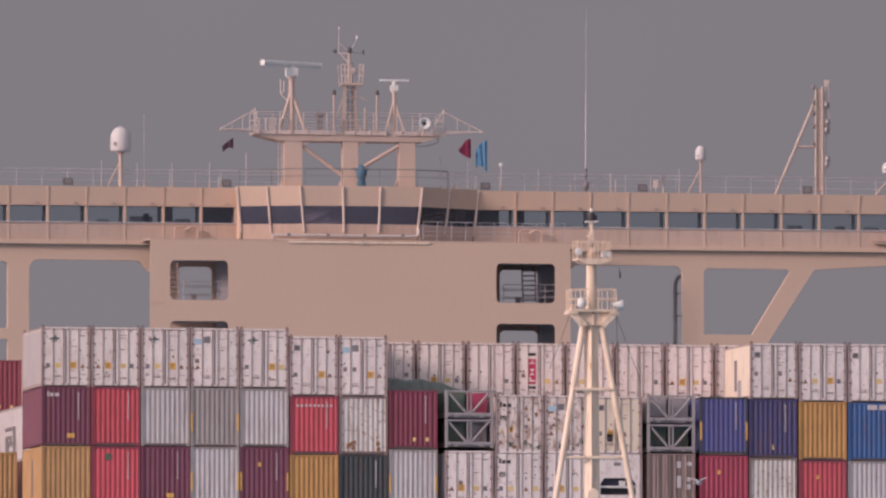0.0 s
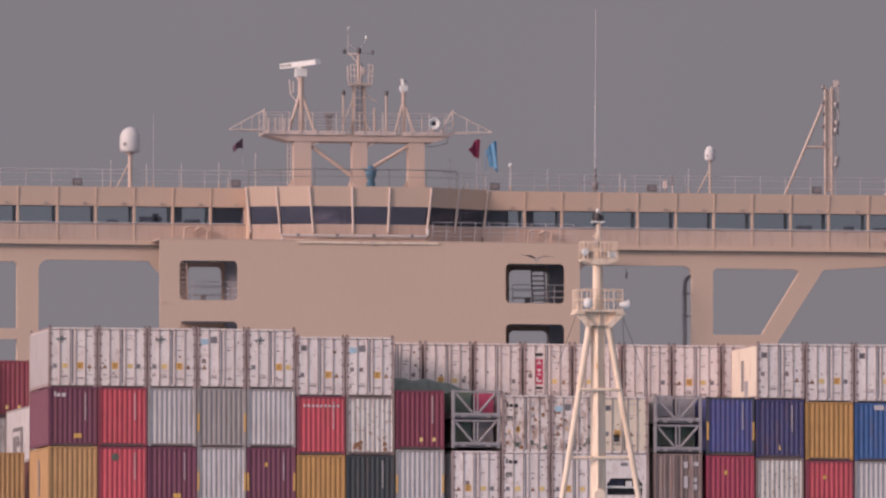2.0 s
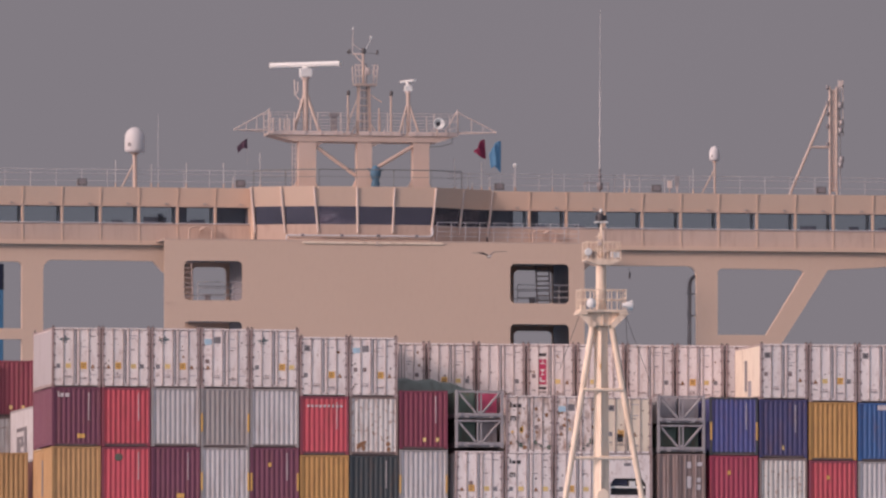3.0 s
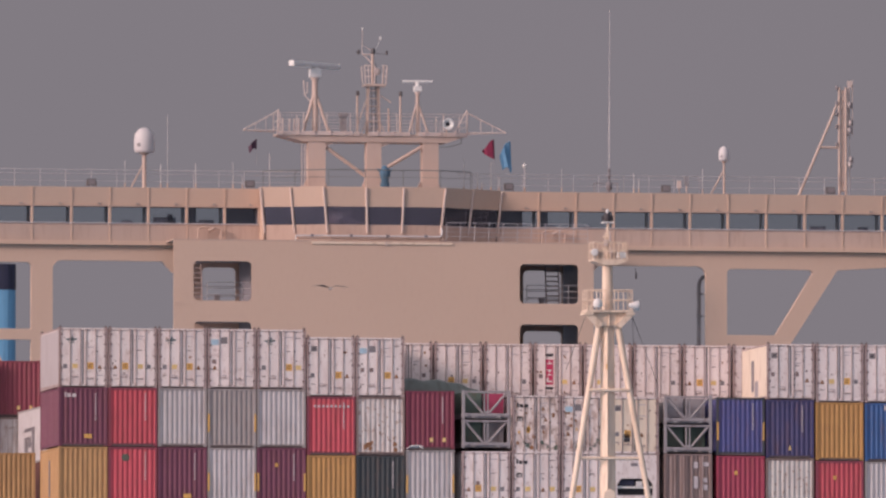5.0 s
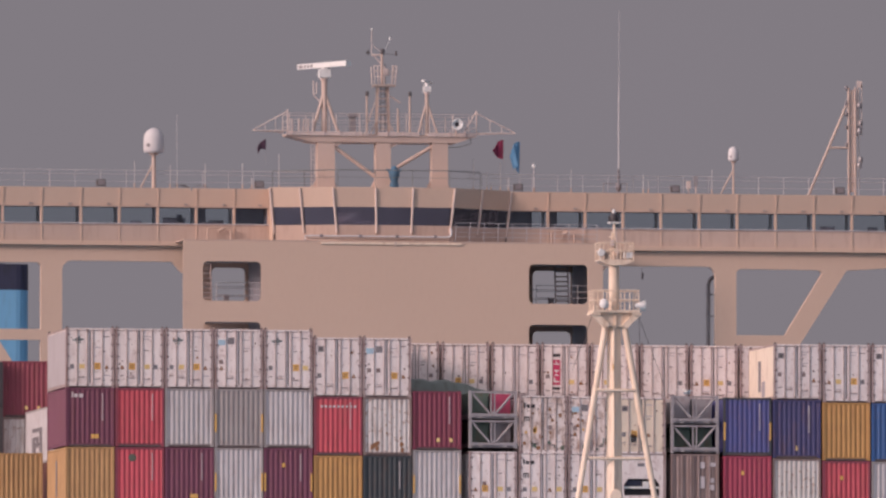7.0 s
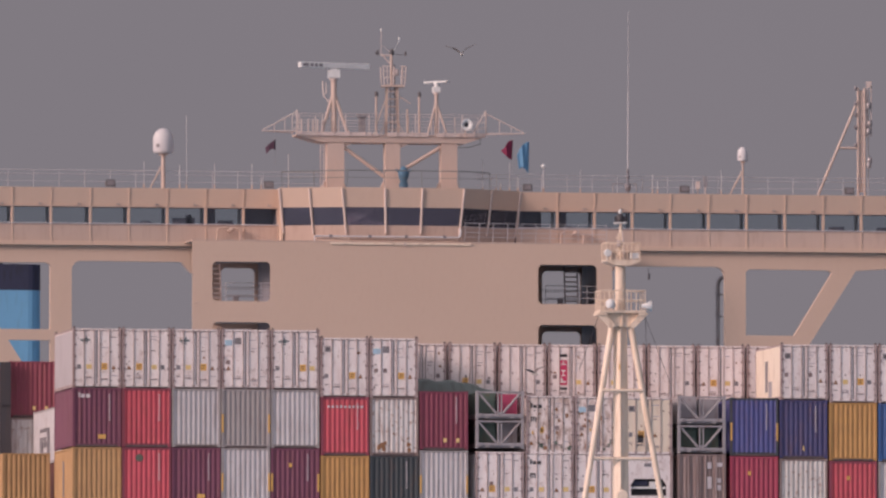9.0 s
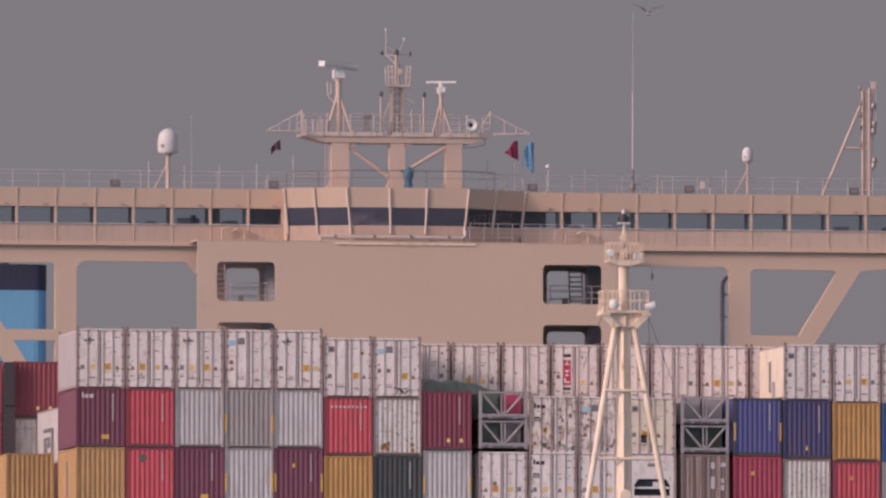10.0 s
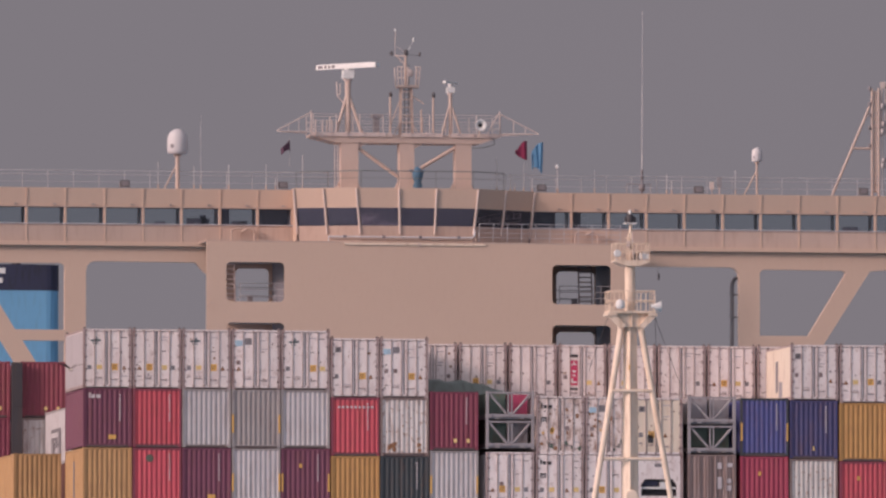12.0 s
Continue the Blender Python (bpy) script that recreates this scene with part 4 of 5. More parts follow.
lower_platform = part("lower_platform", Shape().box(-1.15, 1.15, -0.65, 0.75, mz(40.284), mz(40.4)), MAST_PAINT, foremast)
part("upper_column", Shape().rod((0, 0, mz(40.4)), (0, 0, mz(42.62)), 0.27, 0.25, sides=18), MAST_PAINT, foremast)
upper_platform = part("upper_platform", Shape().slab([(-0.82, mz(42.80)), (-0.3, mz(42.6)), (0.35, mz(42.6)), (0.9, mz(42.80)), (0.9, mz(42.88)), (-0.82, mz(42.88))], -0.6, 0.65), MAST_PAINT, foremast)


def basket(x0, x1, y0, y1, z0, z1, n):
    s = Shape()
    for z in (z0 + (z1 - z0) * k for k in (0.52, 1.0)):
        s.path([(x0, y0, z), (x1, y0, z), (x1, y1, z), (x0, y1, z), (x0, y0, z)], 0.026, 5)
    for i in range(n + 1):
        for y in (y0, y1):
            x = x0 + (x1 - x0) * i / n
            s.rod((x, y, z0), (x, y, z1), 0.026, sides=5)
    for k in (0.33, 0.66):
        for x in (x0, x1):
            s.rod((x, y0 + (y1 - y0) * k, z0), (x, y0 + (y1 - y0) * k, z1), 0.022, sides=5)
    return s


part("lower_rail", basket(-1.1, 1.12, -0.6, 0.7, mz(40.4), mz(41.38), 5), MAST_PAINT, lower_platform)
part("upper_rail", basket(-0.8, 0.88, -0.55, 0.6, mz(42.88), mz(43.72), 4), MAST_PAINT, upper_platform)
part("topmast", Shape().rod((0.0, 0, mz(42.88)), (0.03, 0, mz(44.68)), 0.11, 0.07, sides=10).rod((-0.18, -0.05, mz(42.88)), (-0.1, -0.05, mz(44.2)), 0.04), MAST_PAINT, foremast)
part("cable_run", Shape().rod((0.16, -0.1, mz(42.88)), (0.1, -0.06, mz(44.3)), 0.035).box(-0.2, -0.02, -0.16, -0.1, mz(43.55), mz(43.85)).box(0.06, 0.22, -0.16, -0.1, mz(43.2), mz(43.4)), PALE_PANEL, foremast)
for z in (43.1, 43.4, 43.7, 44.0):
    part("rung", Shape().rod((-0.26, -0.06, mz(z)), (0.1, -0.06, mz(z)), 0.035), MAST_PAINT, foremast)
part("lamp_bracket", Shape().box(-0.28, 0.3, -0.25, 0.25, mz(44.68), mz(44.74)), WHITE, foremast)
part("navigation_lamp", Shape().lathe((-0.02, 0, mz(44.74)), [(0.17, 0), (0.2, 0.05), (0.2, 0.32), (0.12, 0.42)], sides=12).box(-0.28, -0.12, -0.1, 0.1, mz(44.80), mz(45.04)).box(0.12, 0.28, -0.1, 0.1, mz(44.80), mz(45.04)), DARK, foremast, "black navigation lamp")
part("finial", Shape().lathe((0, 0, mz(45.16)), [(0.06, 0), (0.09, 0.06), (0.09, 0.14), (0.03, 0.22)], sides=10), WHITE, foremast)
part("floodlight", Shape().lathe((-0.78, -0.48, mz(43.2)), [(0.11, 0), (0.16, 0.08), (0.19, 0.3), (0.15, 0.34)], axis="Y", sides=12).box(-0.78, -0.70, -0.35, -0.27, mz(42.88), mz(43.0)), WHITE, foremast, "white floodlight")
part("floodlight", Shape().box(0.42, 0.84, -0.47, -0.2, mz(42.96), mz(43.24)).box(0.58, 0.66, -0.38, -0.3, mz(42.88), mz(42.96)), WHITE, foremast, "white floodlight")
part("foghorn", Shape().lathe((0.92, -0.75, mz(40.62)), [(0.09, 0), (0.12, 0.15), (0.27, 0.46), (0.25, 0.48)], axis="X", sides=14), WHITE, foremast, "white flared foghorn")
part("winch_lamp", Shape().lathe((-0.62, -0.7, mz(40.5)), [(0.17, 0), (0.25, 0.12), (0.22, 0.34), (0.09, 0.44)], sides=12), WHITE, foremast, "white searchlight")
part("junction_box", Shape().box(-1.12, -0.92, -0.56, -0.4, mz(40.4), mz(40.62)), MAST_PAINT, foremast)
part("signal_arm", Shape().rod((1.4, -0.1, mz(42.0)), (1.38, -0.1, mz(42.5)), 0.012).rod((1.4, -0.1, mz(41.95)), (1.42, -0.1, mz(42.25)), 0.05), DARK, foremast)
for x0, z0, x1, z1 in ((-1.1, 40.2, -1.95, 37.5), (1.2, 40.2, 1.5, 36.6), (1.2, 40.1, 2.6, 36.9)):
    part("stay_wire", Shape().rod((x0, -0.2, mz(z0)), (x1, 0.6, mz(z1)), 0.014, sides=4), DARK, foremast)
part("step_ladder", Shape().box(-0.16, -0.1, -0.46, -0.42, mz(37.5), mz(37.75)), ORANGE, foremast)


# ---------------------------------------------------------------- containers
W = 2.44
PINK_CASING = paint("pinkish_red_casing_paint", (0.50, 0.075, 0.16), 0.5, dirt=RUST, amount=0.15)
HI, STD = 2.896, 2.591


def wave(width, height, depth, count, y_out):
    """A corrugated panel with flat ridges, facing -y, standing from x = 0 and z = 0."""
    xs, pitch = [], width / count
    for i in range(count):
        x = i * pitch
        xs += [(x, 0), (x + pitch * 0.36, 0), (x + pitch * 0.5, depth), (x + pitch * 0.86, depth)]
    xs.append((width, 0))
    v = [(x, y_out + d, z) for z in (0, height) for x, d in xs]
    n = len(xs)
    return Shape().add(v, [(i, i + 1, n + i + 1, n + i) for i in range(n - 1)])


def blot(s, px, pz, size, r, y0=0.016, y1=0.027):
    """A ragged patch of rust or dirt on the end of a container."""
    n = 9
    ring = [(size * r.uniform(0.45, 1.0), i * math.tau / n) for i in range(n)]
    return s.slab([(px + d * math.cos(a), pz + 1.25 * d * math.sin(a)) for d, a in ring], y0, y1)


MESH = {}
# posts and rails painted unlike the walls
FRAME_OF = {"pale grey": "grey", "blue": "slate blue", "white": "taupe", "red": "brick red", "bone": "taupe"}


def shared(key, make):
    if key not in MESH:
        MESH[key] = make()
    return MESH[key]


def painted(key, make, material):
    """One mesh for each shape and paint."""
    k = (key, material.name)
    if k not in MESH:
        MESH[k] = make().mesh(key[0])
        MESH[k].materials.append(material)
    return MESH[k]


def box_frame(length, height):
    s = Shape()
    p = 0.11
    for x in (0, W - p):
        s.box(x, x + p, 0.0, p, 0.13, height - 0.12).box(x, x + p, length - p, length, 0.13, height - 0.12)
        s.box(x + 0.02, x + p - 0.03, p, length - p, 0.03, 0.17).box(x + 0.02, x + p - 0.03, p, length - p, height - 0.10, height - 0.02)
    for y in (0.02, length - p):
        s.box(p, W - p, y, y + p - 0.02, 0.10 if y < 1 else 0.05, 0.165).box(p, W - p, y, y + p - 0.02, height - 0.115, height - 0.01)
    return s


def underframe():
    s = Shape().box(0.17, W - 0.17, 0.06, 0.12, 0.0, 0.097)
    for x in (0.3, 0.8, 1.56, 2.06):
        s.box(x, x + 0.08, 0.03, 0.06, 0.02, 0.097)
    return s.mesh("bottom_rail")


def casting():
    return Shape().box(-0.005, 0.165, -0.012, 0.17, 0, 0.118).mesh("corner_casting")


def corners(t, height, length, material):
    me = shared(("casting", material.name), casting)
    part("bottom_rail", shared("underframe", underframe), GASKET, t)
    for x in (0, W - 0.16):
        for y in (0, length - 0.16):
            for z in (0, height - 0.116):
                part("corner_casting", me, material, t, at=pose(x, y, z))


def shell(t, length, height, material, front=True):
    """Side walls, back wall, roof and floor."""
    side = lambda: wave(length - 0.22, height - 0.27, 0.036, int(length / 0.28), 0)
    for x, s in ((0.025, -90), (W - 0.025, 90)):
        y = length - 0.11 if s < 0 else 0.11
        part("side_wall", painted(("side_wall", length, height), side, material), material, t, at=pose(x, y, 0.16, 0, 0, s))
    part("end_wall", painted(("end_wall", height), lambda: wave(W - 0.22, height - 0.26, 0.045, 9, 0), material), material, t, at=pose(W - 0.11, length - 0.03, 0.15, 0, 0, 180))
    part("roof_panel", painted(("roof_panel", length), lambda: Shape().box(0.08, W - 0.08, 0.08, length - 0.08, -0.035, -0.02), material), material, t, at=pose(0, 0, height))
    part("floor_panel", painted(("floor_panel", length), lambda: Shape().box(0.08, W - 0.08, 0.12, length - 0.08, 0.10, 0.15), DECK), DECK, t)


def twist_locks(t, height):
    """Loose locks left in the top corners of an uppermost box."""
    me = shared("twist_lock", lambda: Shape().box(0, 0.12, 0, 0.12, 0, 0.05).box(0.03, 0.09, 0.03, 0.09, 0.05, 0.10).mesh("twist_lock"))
    for px in (0.02, W - 0.14):
        for py in (0.02, 5.9):
            part("twist_lock", me, GASKET, t, at=pose(px, py, height))


def dry_container(x, y, z_top, color, length=6.058, height=HI, marks=(), words="", frame_color=""):
    """A corrugated steel container, closed end towards the bow."""
    m = BOX_MATERIAL[color]
    t = thing("shipping_container", pose(x, y, z_top - height), f"{color} corrugated steel container{words}", "container", "stacked containers")
    fm = BOX_MATERIAL[frame_color or FRAME_OF.get(color, color)]
    part("frame", painted(("frame", length, height), lambda: box_frame(length, height), fm), fm, t)
    part("front_wall", painted(("front_wall", height), lambda: wave(W - 0.22, height - 0.26, 0.034, 9, 0), m), m, t, at=pose(0.11, 0.03, 0.148))
    shell(t, length, height, m)
    corners(t, height, length, fm)
    for kind in marks:
        mark(t, kind, height)
    return t


def mark(t, kind, height):
    """Small painted signs on the end of a container, 3 mm proud."""
    if kind == "column":
        s = Shape()
        z = height - 0.28
        for i in range(11):
            s.box(1.82, 1.88, 0.018, 0.027, z - 0.085, z)
            z -= 0.125
        part("lettering_bar", shared(("column", height), lambda: s.mesh("lettering_bar")), PALE_MARK, t, "pale column of unreadable lettering")
    elif kind == "placard":
        part("placard", shared("placard", lambda: Shape().box(1.28, 1.66, 0.016, 0.027, 0.38, 0.60).mesh("placard")), ORANGE, t, "orange placard")
    elif kind == "two_placards":
        for px in (1.2, 1.85):
            part("placard", shared(("two", px), lambda: Shape().box(px, px + 0.16, 0.016, 0.027, 0.36, 0.56).mesh("placard")), YELLOW_LABEL, t, "yellow placard")
    elif kind == "high_placard":
        part("placard", shared("high_placard", lambda: Shape().box(0.9, 1.06, 0.016, 0.027, 1.95, 2.15).mesh("placard")), ORANGE, t, "orange placard")
    elif kind == "side_stripes":
        for px in (0.0, W - 0.11):
            part("marker_strip", shared(("strip", px), lambda: Shape().box(px + 0.01, px + 0.10, -0.016, -0.004, 0.75, 1.65).mesh("marker_strip")), ORANGE, t, "orange marker strip")
    elif kind == "logo_block":
        part("logo", shared("logo", lambda: Shape().box(0.30, 0.38, 0.016, 0.027, height - 0.48, height - 0.22).box(0.42, 0.60, 0.016, 0.027, height - 0.48, height - 0.30)
                            .box(0.66, 0.88, 0.016, 0.027, height - 0.48, height - 0.30).mesh("logo")), PALE_MARK, t, "pale maker's mark")
    elif kind == "letter_row":
        s = Shape()
        for i in range(9):
            s.box(0.34 + i * 0.21, 0.46 + i * 0.21, 0.016, 0.027, height - 0.54, height - 0.42)
        part("lettering_bar", shared("letter_row", lambda: s.mesh("lettering_bar")), PALE_MARK, t, "pale row of unreadable lettering")
    elif kind == "roundel":
        part("emblem", shared("roundel", lambda: Shape().lathe((0.86, 0.024, height - 0.52), [(0.19, -0.01), (0.19, 0.003)], axis="Y", sides=16).mesh("emblem")), RACK_DARK, t, "dark round emblem")
    elif kind == "rust_patch":
        r, patch = random.Random(8), Shape()
        for px, pz, size in ((0.45, 0.42, 0.16), (0.62, 0.5, 0.2), (0.7, 0.32, 0.14), (0.78, 0.62, 0.1), (1.95, 0.55, 0.13), (1.98, 0.3, 0.12), (1.9, 0.85, 0.07), (1.15, 1.5, 0.06), (1.2, 1.1, 0.07), (1.55, 1.9, 0.05), (0.3, 1.2, 0.04), (1.6, 0.9, 0.05)):
            blot(patch, px, pz, size, r, 0.024, 0.029)
        tagged(part("rust_patch", patch, STAIN, t, "brown rust patches"), kind="stuff")
    elif kind == "low_mark":
        part("placard", shared("low_mark", lambda: Shape().slab([(1.16, 0.40), (1.28, 0.36), (1.24, 0.62), (1.2, 0.62)], 0.016, 0.027).mesh("placard")), YELLOW_LABEL, t, "small yellow placard")
    elif kind == "doors":
        rod = shared(("dry_rod", height), lambda: Shape().rod((0, 0, 0.1), (0, 0, height - 0.08), 0.028, sides=8).mesh("lock_rod"))
        for px in (0.52, 0.98, 1.42, 1.95):
            part("lock_rod", rod, ROD, t, at=pose(px, -0.012, 0))
        part("door_gasket", shared(("dry_gasket", height), lambda: Shape().box(1.18, 1.24, 0.0, 0.026, 0.17, height - 0.13).mesh("door_gasket")), GASKET, t)
        for px, pz, w, h in ((1.5, height - 0.72, 0.22, 0.32), (2.0, height - 0.62, 0.28, 0.2), (1.5, height - 1.72, 0.22, 0.6), (2.0, height - 1.42, 0.2, 0.22), (2.0, height - 1.8, 0.2, 0.26)):
            part("label", Shape().box(px, px + w, 0.004, 0.027, pz, pz + h), PALE_MARK, t, "pale label")
    elif kind == "top_marks":
        part("label", shared("top_marks", lambda: Shape().box(1.0, 1.5, 0.016, 0.027, height - 0.36, height - 0.12).box(1.6, 2.1, 0.016, 0.027, height - 0.36, height - 0.12).mesh("label")), PALE_MARK, t, "pale labels")


def reefer(x, y, z_top, paint_kind=REEFER, length=6.058, height=HI, seed=0, words="", special="", decals="p0 y1 o2 t3"):
    """A refrigerated container, double doors with lock rods towards the bow."""
    r = random.Random(seed)
    t = thing("reefer_container", pose(x, y, z_top - height), "white refrigerated container with double doors" + words, "container", "stacked reefers")
    part("frame", painted(("frame", length, height), lambda: box_frame(length, height), REEFER_FRAME), REEFER_FRAME, t)
    shell(t, length, height, paint_kind)
    corners(t, height, length, REEFER_FRAME)
    zt = height - 0.13
    door = lambda: Shape().box(0, 1.075, 0.035, 0.10, 0.17, zt).box(0.05, 1.02, 0.026, 0.0345, 0.26, zt - 0.09)
    doors = []

    def on_door(name, me, material, px, y, z):
        """A fitting of the door behind it."""
        k = 0 if px < 1.18 else 1
        return part(name, me, material, doors[k], at=pose(px - (0.125, 1.24)[k], y, z))

    for k, px in enumerate((0.125, 1.24)):
        doors.append(part("door", painted(("door", height), door, paint_kind), paint_kind, t, at=pose(px, 0, 0)))
        edge = Shape().box(px - 0.03, px - 0.004, 0.03, 0.06, 0.17, zt) if k == 0 else Shape().box(px + 1.08, px + 1.106, 0.03, 0.06, 0.17, zt)
        part("door_gasket", shared(("gasket", k, height), lambda: edge.mesh("door_gasket")), GASKET, t)
    part("door_gasket", shared(("gasket", 2, height), lambda: Shape().box(1.203, 1.237, 0.015, 0.06, 0.17, zt).mesh("door_gasket")), GASKET, t)
    rod_mesh = shared(("rod", height), lambda: Shape().rod((0, -0.0, 0.08), (0, 0.0, height - 0.06), 0.024, sides=8).mesh("lock_rod"))
    keep_mesh = shared("keeper", lambda: Shape().box(-0.07, 0.07, 0.004, 0.05, 0, 0.07).mesh("rod_keeper"))
    for px in (0.57, 1.08, 1.36, 1.84):
        on_door("lock_rod", rod_mesh, ROD, px, 0.0, 0)
        for z in (0.10, height - 0.14):
            on_door("rod_keeper", keep_mesh, ROD, px, -0.02, z)
    handle = shared("handle", lambda: Shape().rod((0, 0, 0), (0.34, -0.02, 0.0), 0.02).box(0.26, 0.36, -0.03, 0.03, -0.03, 0.04).mesh("lock_handle"))
    for px, z in ((0.57, 0.52), (1.36, 0.44)):
        on_door("lock_handle", handle, ROD, px, -0.02, z)
    hinge = shared("hinge", lambda: Shape().box(0.02, 0.15, -0.02, 0.03, -0.045, 0.045).mesh("hinge"))
    for z in (0.36, 0.94, 1.52, 2.10, 2.58):
        for px in (0.03, W - 0.20):
            on_door("hinge", hinge, HINGE, px, 0, z * height / HI)
    panel = lambda w, h, key: shared(("plate", w, h, key), lambda: Shape().box(0, w, 0.012, 0.0255, 0, h).mesh(key))
    # fittings and signs by name, in one of four columns
    part("door_sill", shared("door_sill", lambda: Shape().box(0.17, W - 0.17, -0.004, 0.018, 0.075, 0.165).mesh("door_sill")), REEFER, t)
    part("door_header", shared(("door_header", height), lambda: Shape().box(0.17, W - 0.17, -0.004, 0.018, height - 0.10, height - 0.015).mesh("door_header")), REEFER, t)
    columns = (0.22, 0.68, 1.44, 1.92)
    k_h = height / HI
    for code in decals.split():
        px, jog = columns[int(code[1])], r.uniform(-0.02, 0.02)
        if code[0] == "p":
            on_door("data_plate", panel(0.19, 0.21, "data_plate"), GREY_LABEL, px + jog, 0, 0.92 * k_h)
        elif code[0] == "q":
            on_door("data_plate", panel(0.19, 0.2, "data_plate"), HINGE, px + jog, 0, 1.2 * k_h)
        elif code[0] == "o":
            on_door("orange_placard", panel(0.31, 0.33, "orange_placard"), ORANGE, px + jog, 0, 0.88 * k_h)
            on_door("placard_text", shared("placard_text", lambda: Shape().box(0.05, 0.26, 0.009, 0.0115, 0.2, 0.25).box(0.05, 0.22, 0.009, 0.0115, 0.09, 0.14).mesh("placard_text")), STAIN, px + jog, 0, 0.88 * k_h)
        elif code[0] == "y":
            on_door("yellow_placard", panel(0.27, 0.22, "yellow_placard"), YELLOW_LABEL, px + jog, 0, 0.92 * k_h)
        elif code[0] == "t":
            tri = shared("triangle", lambda: Shape().slab([(0, 0), (0.24, 0), (0.12, 0.22)], 0.012, 0.0255).mesh("warning_triangle"))
            on_door("warning_triangle", tri, YELLOW_LABEL if seed % 2 else STAIN, px + jog, 0, 0.90 * k_h)
        elif code[0] == "k":
            on_door("vent_opening", panel(0.28, 0.42, "vent_opening"), BLACK_LABEL, px, 0, 0.62 * k_h)
        elif code[0] == "L":
            on_door("vent_cover", panel(0.3, 0.28, "vent_cover"), GREY_LABEL, px, 0, height - 0.72)
            on_door("vent_window", shared("vent_window", lambda: Shape().box(0.07, 0.23, 0.009, 0.0115, 0.07, 0.2).mesh("vent_window")), FITTING, px, 0, height - 0.72)
        elif code[0] == "B":
            on_door("blue_label", panel(0.42, 0.27, "blue_label"), BLUE_LABEL, px - 0.04, 0, height - 0.80)
            on_door("vent_cover", panel(0.33, 0.32, "vent_cover"), GREY_LABEL, 0.66, 0, height - 0.74)
        elif code[0] == "T":
            sign = shared("ship_mark", lambda: Shape().slab([(0, 0.14), (0.1, 0.08), (0.24, 0.03), (0.42, 0.08), (0.58, 0.12), (0.56, 0.19), (0.42, 0.2), (0.36, 0.36), (0.30, 0.22), (0.2, 0.2), (0.1, 0.17)], 0.012, 0.0255)
                          .box(0.16, 0.44, 0.012, 0.0255, -0.04, 0.0).mesh("maker_mark"))
            on_door("maker_mark", sign, SHIP_MARK, 0.33, 0, height - 0.72)
    for px, pz, w in ((1.42, height - 0.42, 0.36), (1.42, height - 0.56, 0.28), (1.46, height - 0.98, 0.3), (1.92, height - 0.46, 0.26), (1.46, height - 1.12, 0.2), (0.66, 0.60, 0.32), (1.92, 0.58, 0.3), (0.22, 0.58, 0.2)):
        if r.random() < 0.6:
            on_door("number_bar", panel(w, 0.045, "number_bar"), HINGE if r.random() < 0.4 else REEFER_GREY, px, 0, pz)
    # knocks and rust runs
    scuffs = Shape()
    for _ in range(r.randint(3, 7)):
        blot(scuffs, r.choice((0.3, 0.8, 1.5, 2.0)) + r.uniform(-0.14, 0.14), r.uniform(0.3, 2.5), r.uniform(0.03, 0.075), r, 0.0225, 0.0252)
    tagged(part("scuff", scuffs, HINGE if seed % 3 else STAIN, t, "brown scuff marks"), kind="stuff")
    if paint_kind is REEFER_STAINED:
        for m, lot in ((STAIN, 9), (ORANGE, 4 if special else 1), (RACK_DARK, 5)):
            spots = Shape()
            for _ in range(lot):
                px, pz = (r.uniform(0.25, 1.0), r.uniform(0.9, 1.5)) if m is ORANGE else (r.uniform(0.2, 2.2), r.uniform(0.25, 0.7 if m is RACK_DARK else 2.3))
                blot(spots, px, pz, r.uniform(0.06, 0.17), r, 0.0195 if m is ORANGE else 0.0215, 0.0253)
            tagged(part("stain", spots, m, t, "ragged brown and green stains"), kind="stuff")
    if special == "emblem":
        part("emblem", Shape().box(0.59, 0.97, 0.006, 0.0115, 0.90, 2.16), RED_LABEL, t, "red emblem panel")
        part("emblem_mark", Shape().box(0.64, 0.92, 0.001, 0.0055, 1.92, 1.97).box(0.75, 0.81, 0.001, 0.0055, 1.97, 2.1).slab([(0.64, 1.66), (0.92, 1.66), (0.78, 1.5)], 0.001, 0.0055)
             .slab([(0.64, 1.36), (0.92, 1.36), (0.78, 1.46)], 0.001, 0.0055).slab([(0.64, 1.02), (0.92, 1.02), (0.92, 1.1), (0.72, 1.1), (0.72, 1.26), (0.64, 1.26)], 0.001, 0.0055), WHITE, t, "white emblem shapes")
        for z0, z1 in ((2.32, 2.46), (0.66, 0.78)):
            part("emblem_bar", Shape().box(0.59, 0.97, 0.006, 0.0115, z0, z1), BLACK_LABEL, t, "black bar")
    if special == "letters":
        for x0, x1, z0, z1 in ((0.22, 0.3, 2.28, 2.52), (0.36, 0.52, 2.28, 2.44), (0.6, 0.78, 2.28, 2.44)):
            part("lettering_bar", Shape().box(x0, x1, 0.004, 0.0115, z0, z1), BLACK_LABEL, t, "dark lettering, unreadable")
        part("maker_mark", Shape().box(0.22, 0.5, 0.004, 0.0115, 1.78, 1.84).box(0.22, 0.27, 0.004, 0.0115, 1.6, 1.78).box(0.34, 0.38, 0.004, 0.0115, 1.6, 1.78).box(0.45, 0.5, 0.004, 0.0115, 1.6, 1.78), BLACK_LABEL, t, "dark maker's mark")
    if "stack" in words or "row back" in words or "sun" in words:
        twist_locks(t, height)
    return t


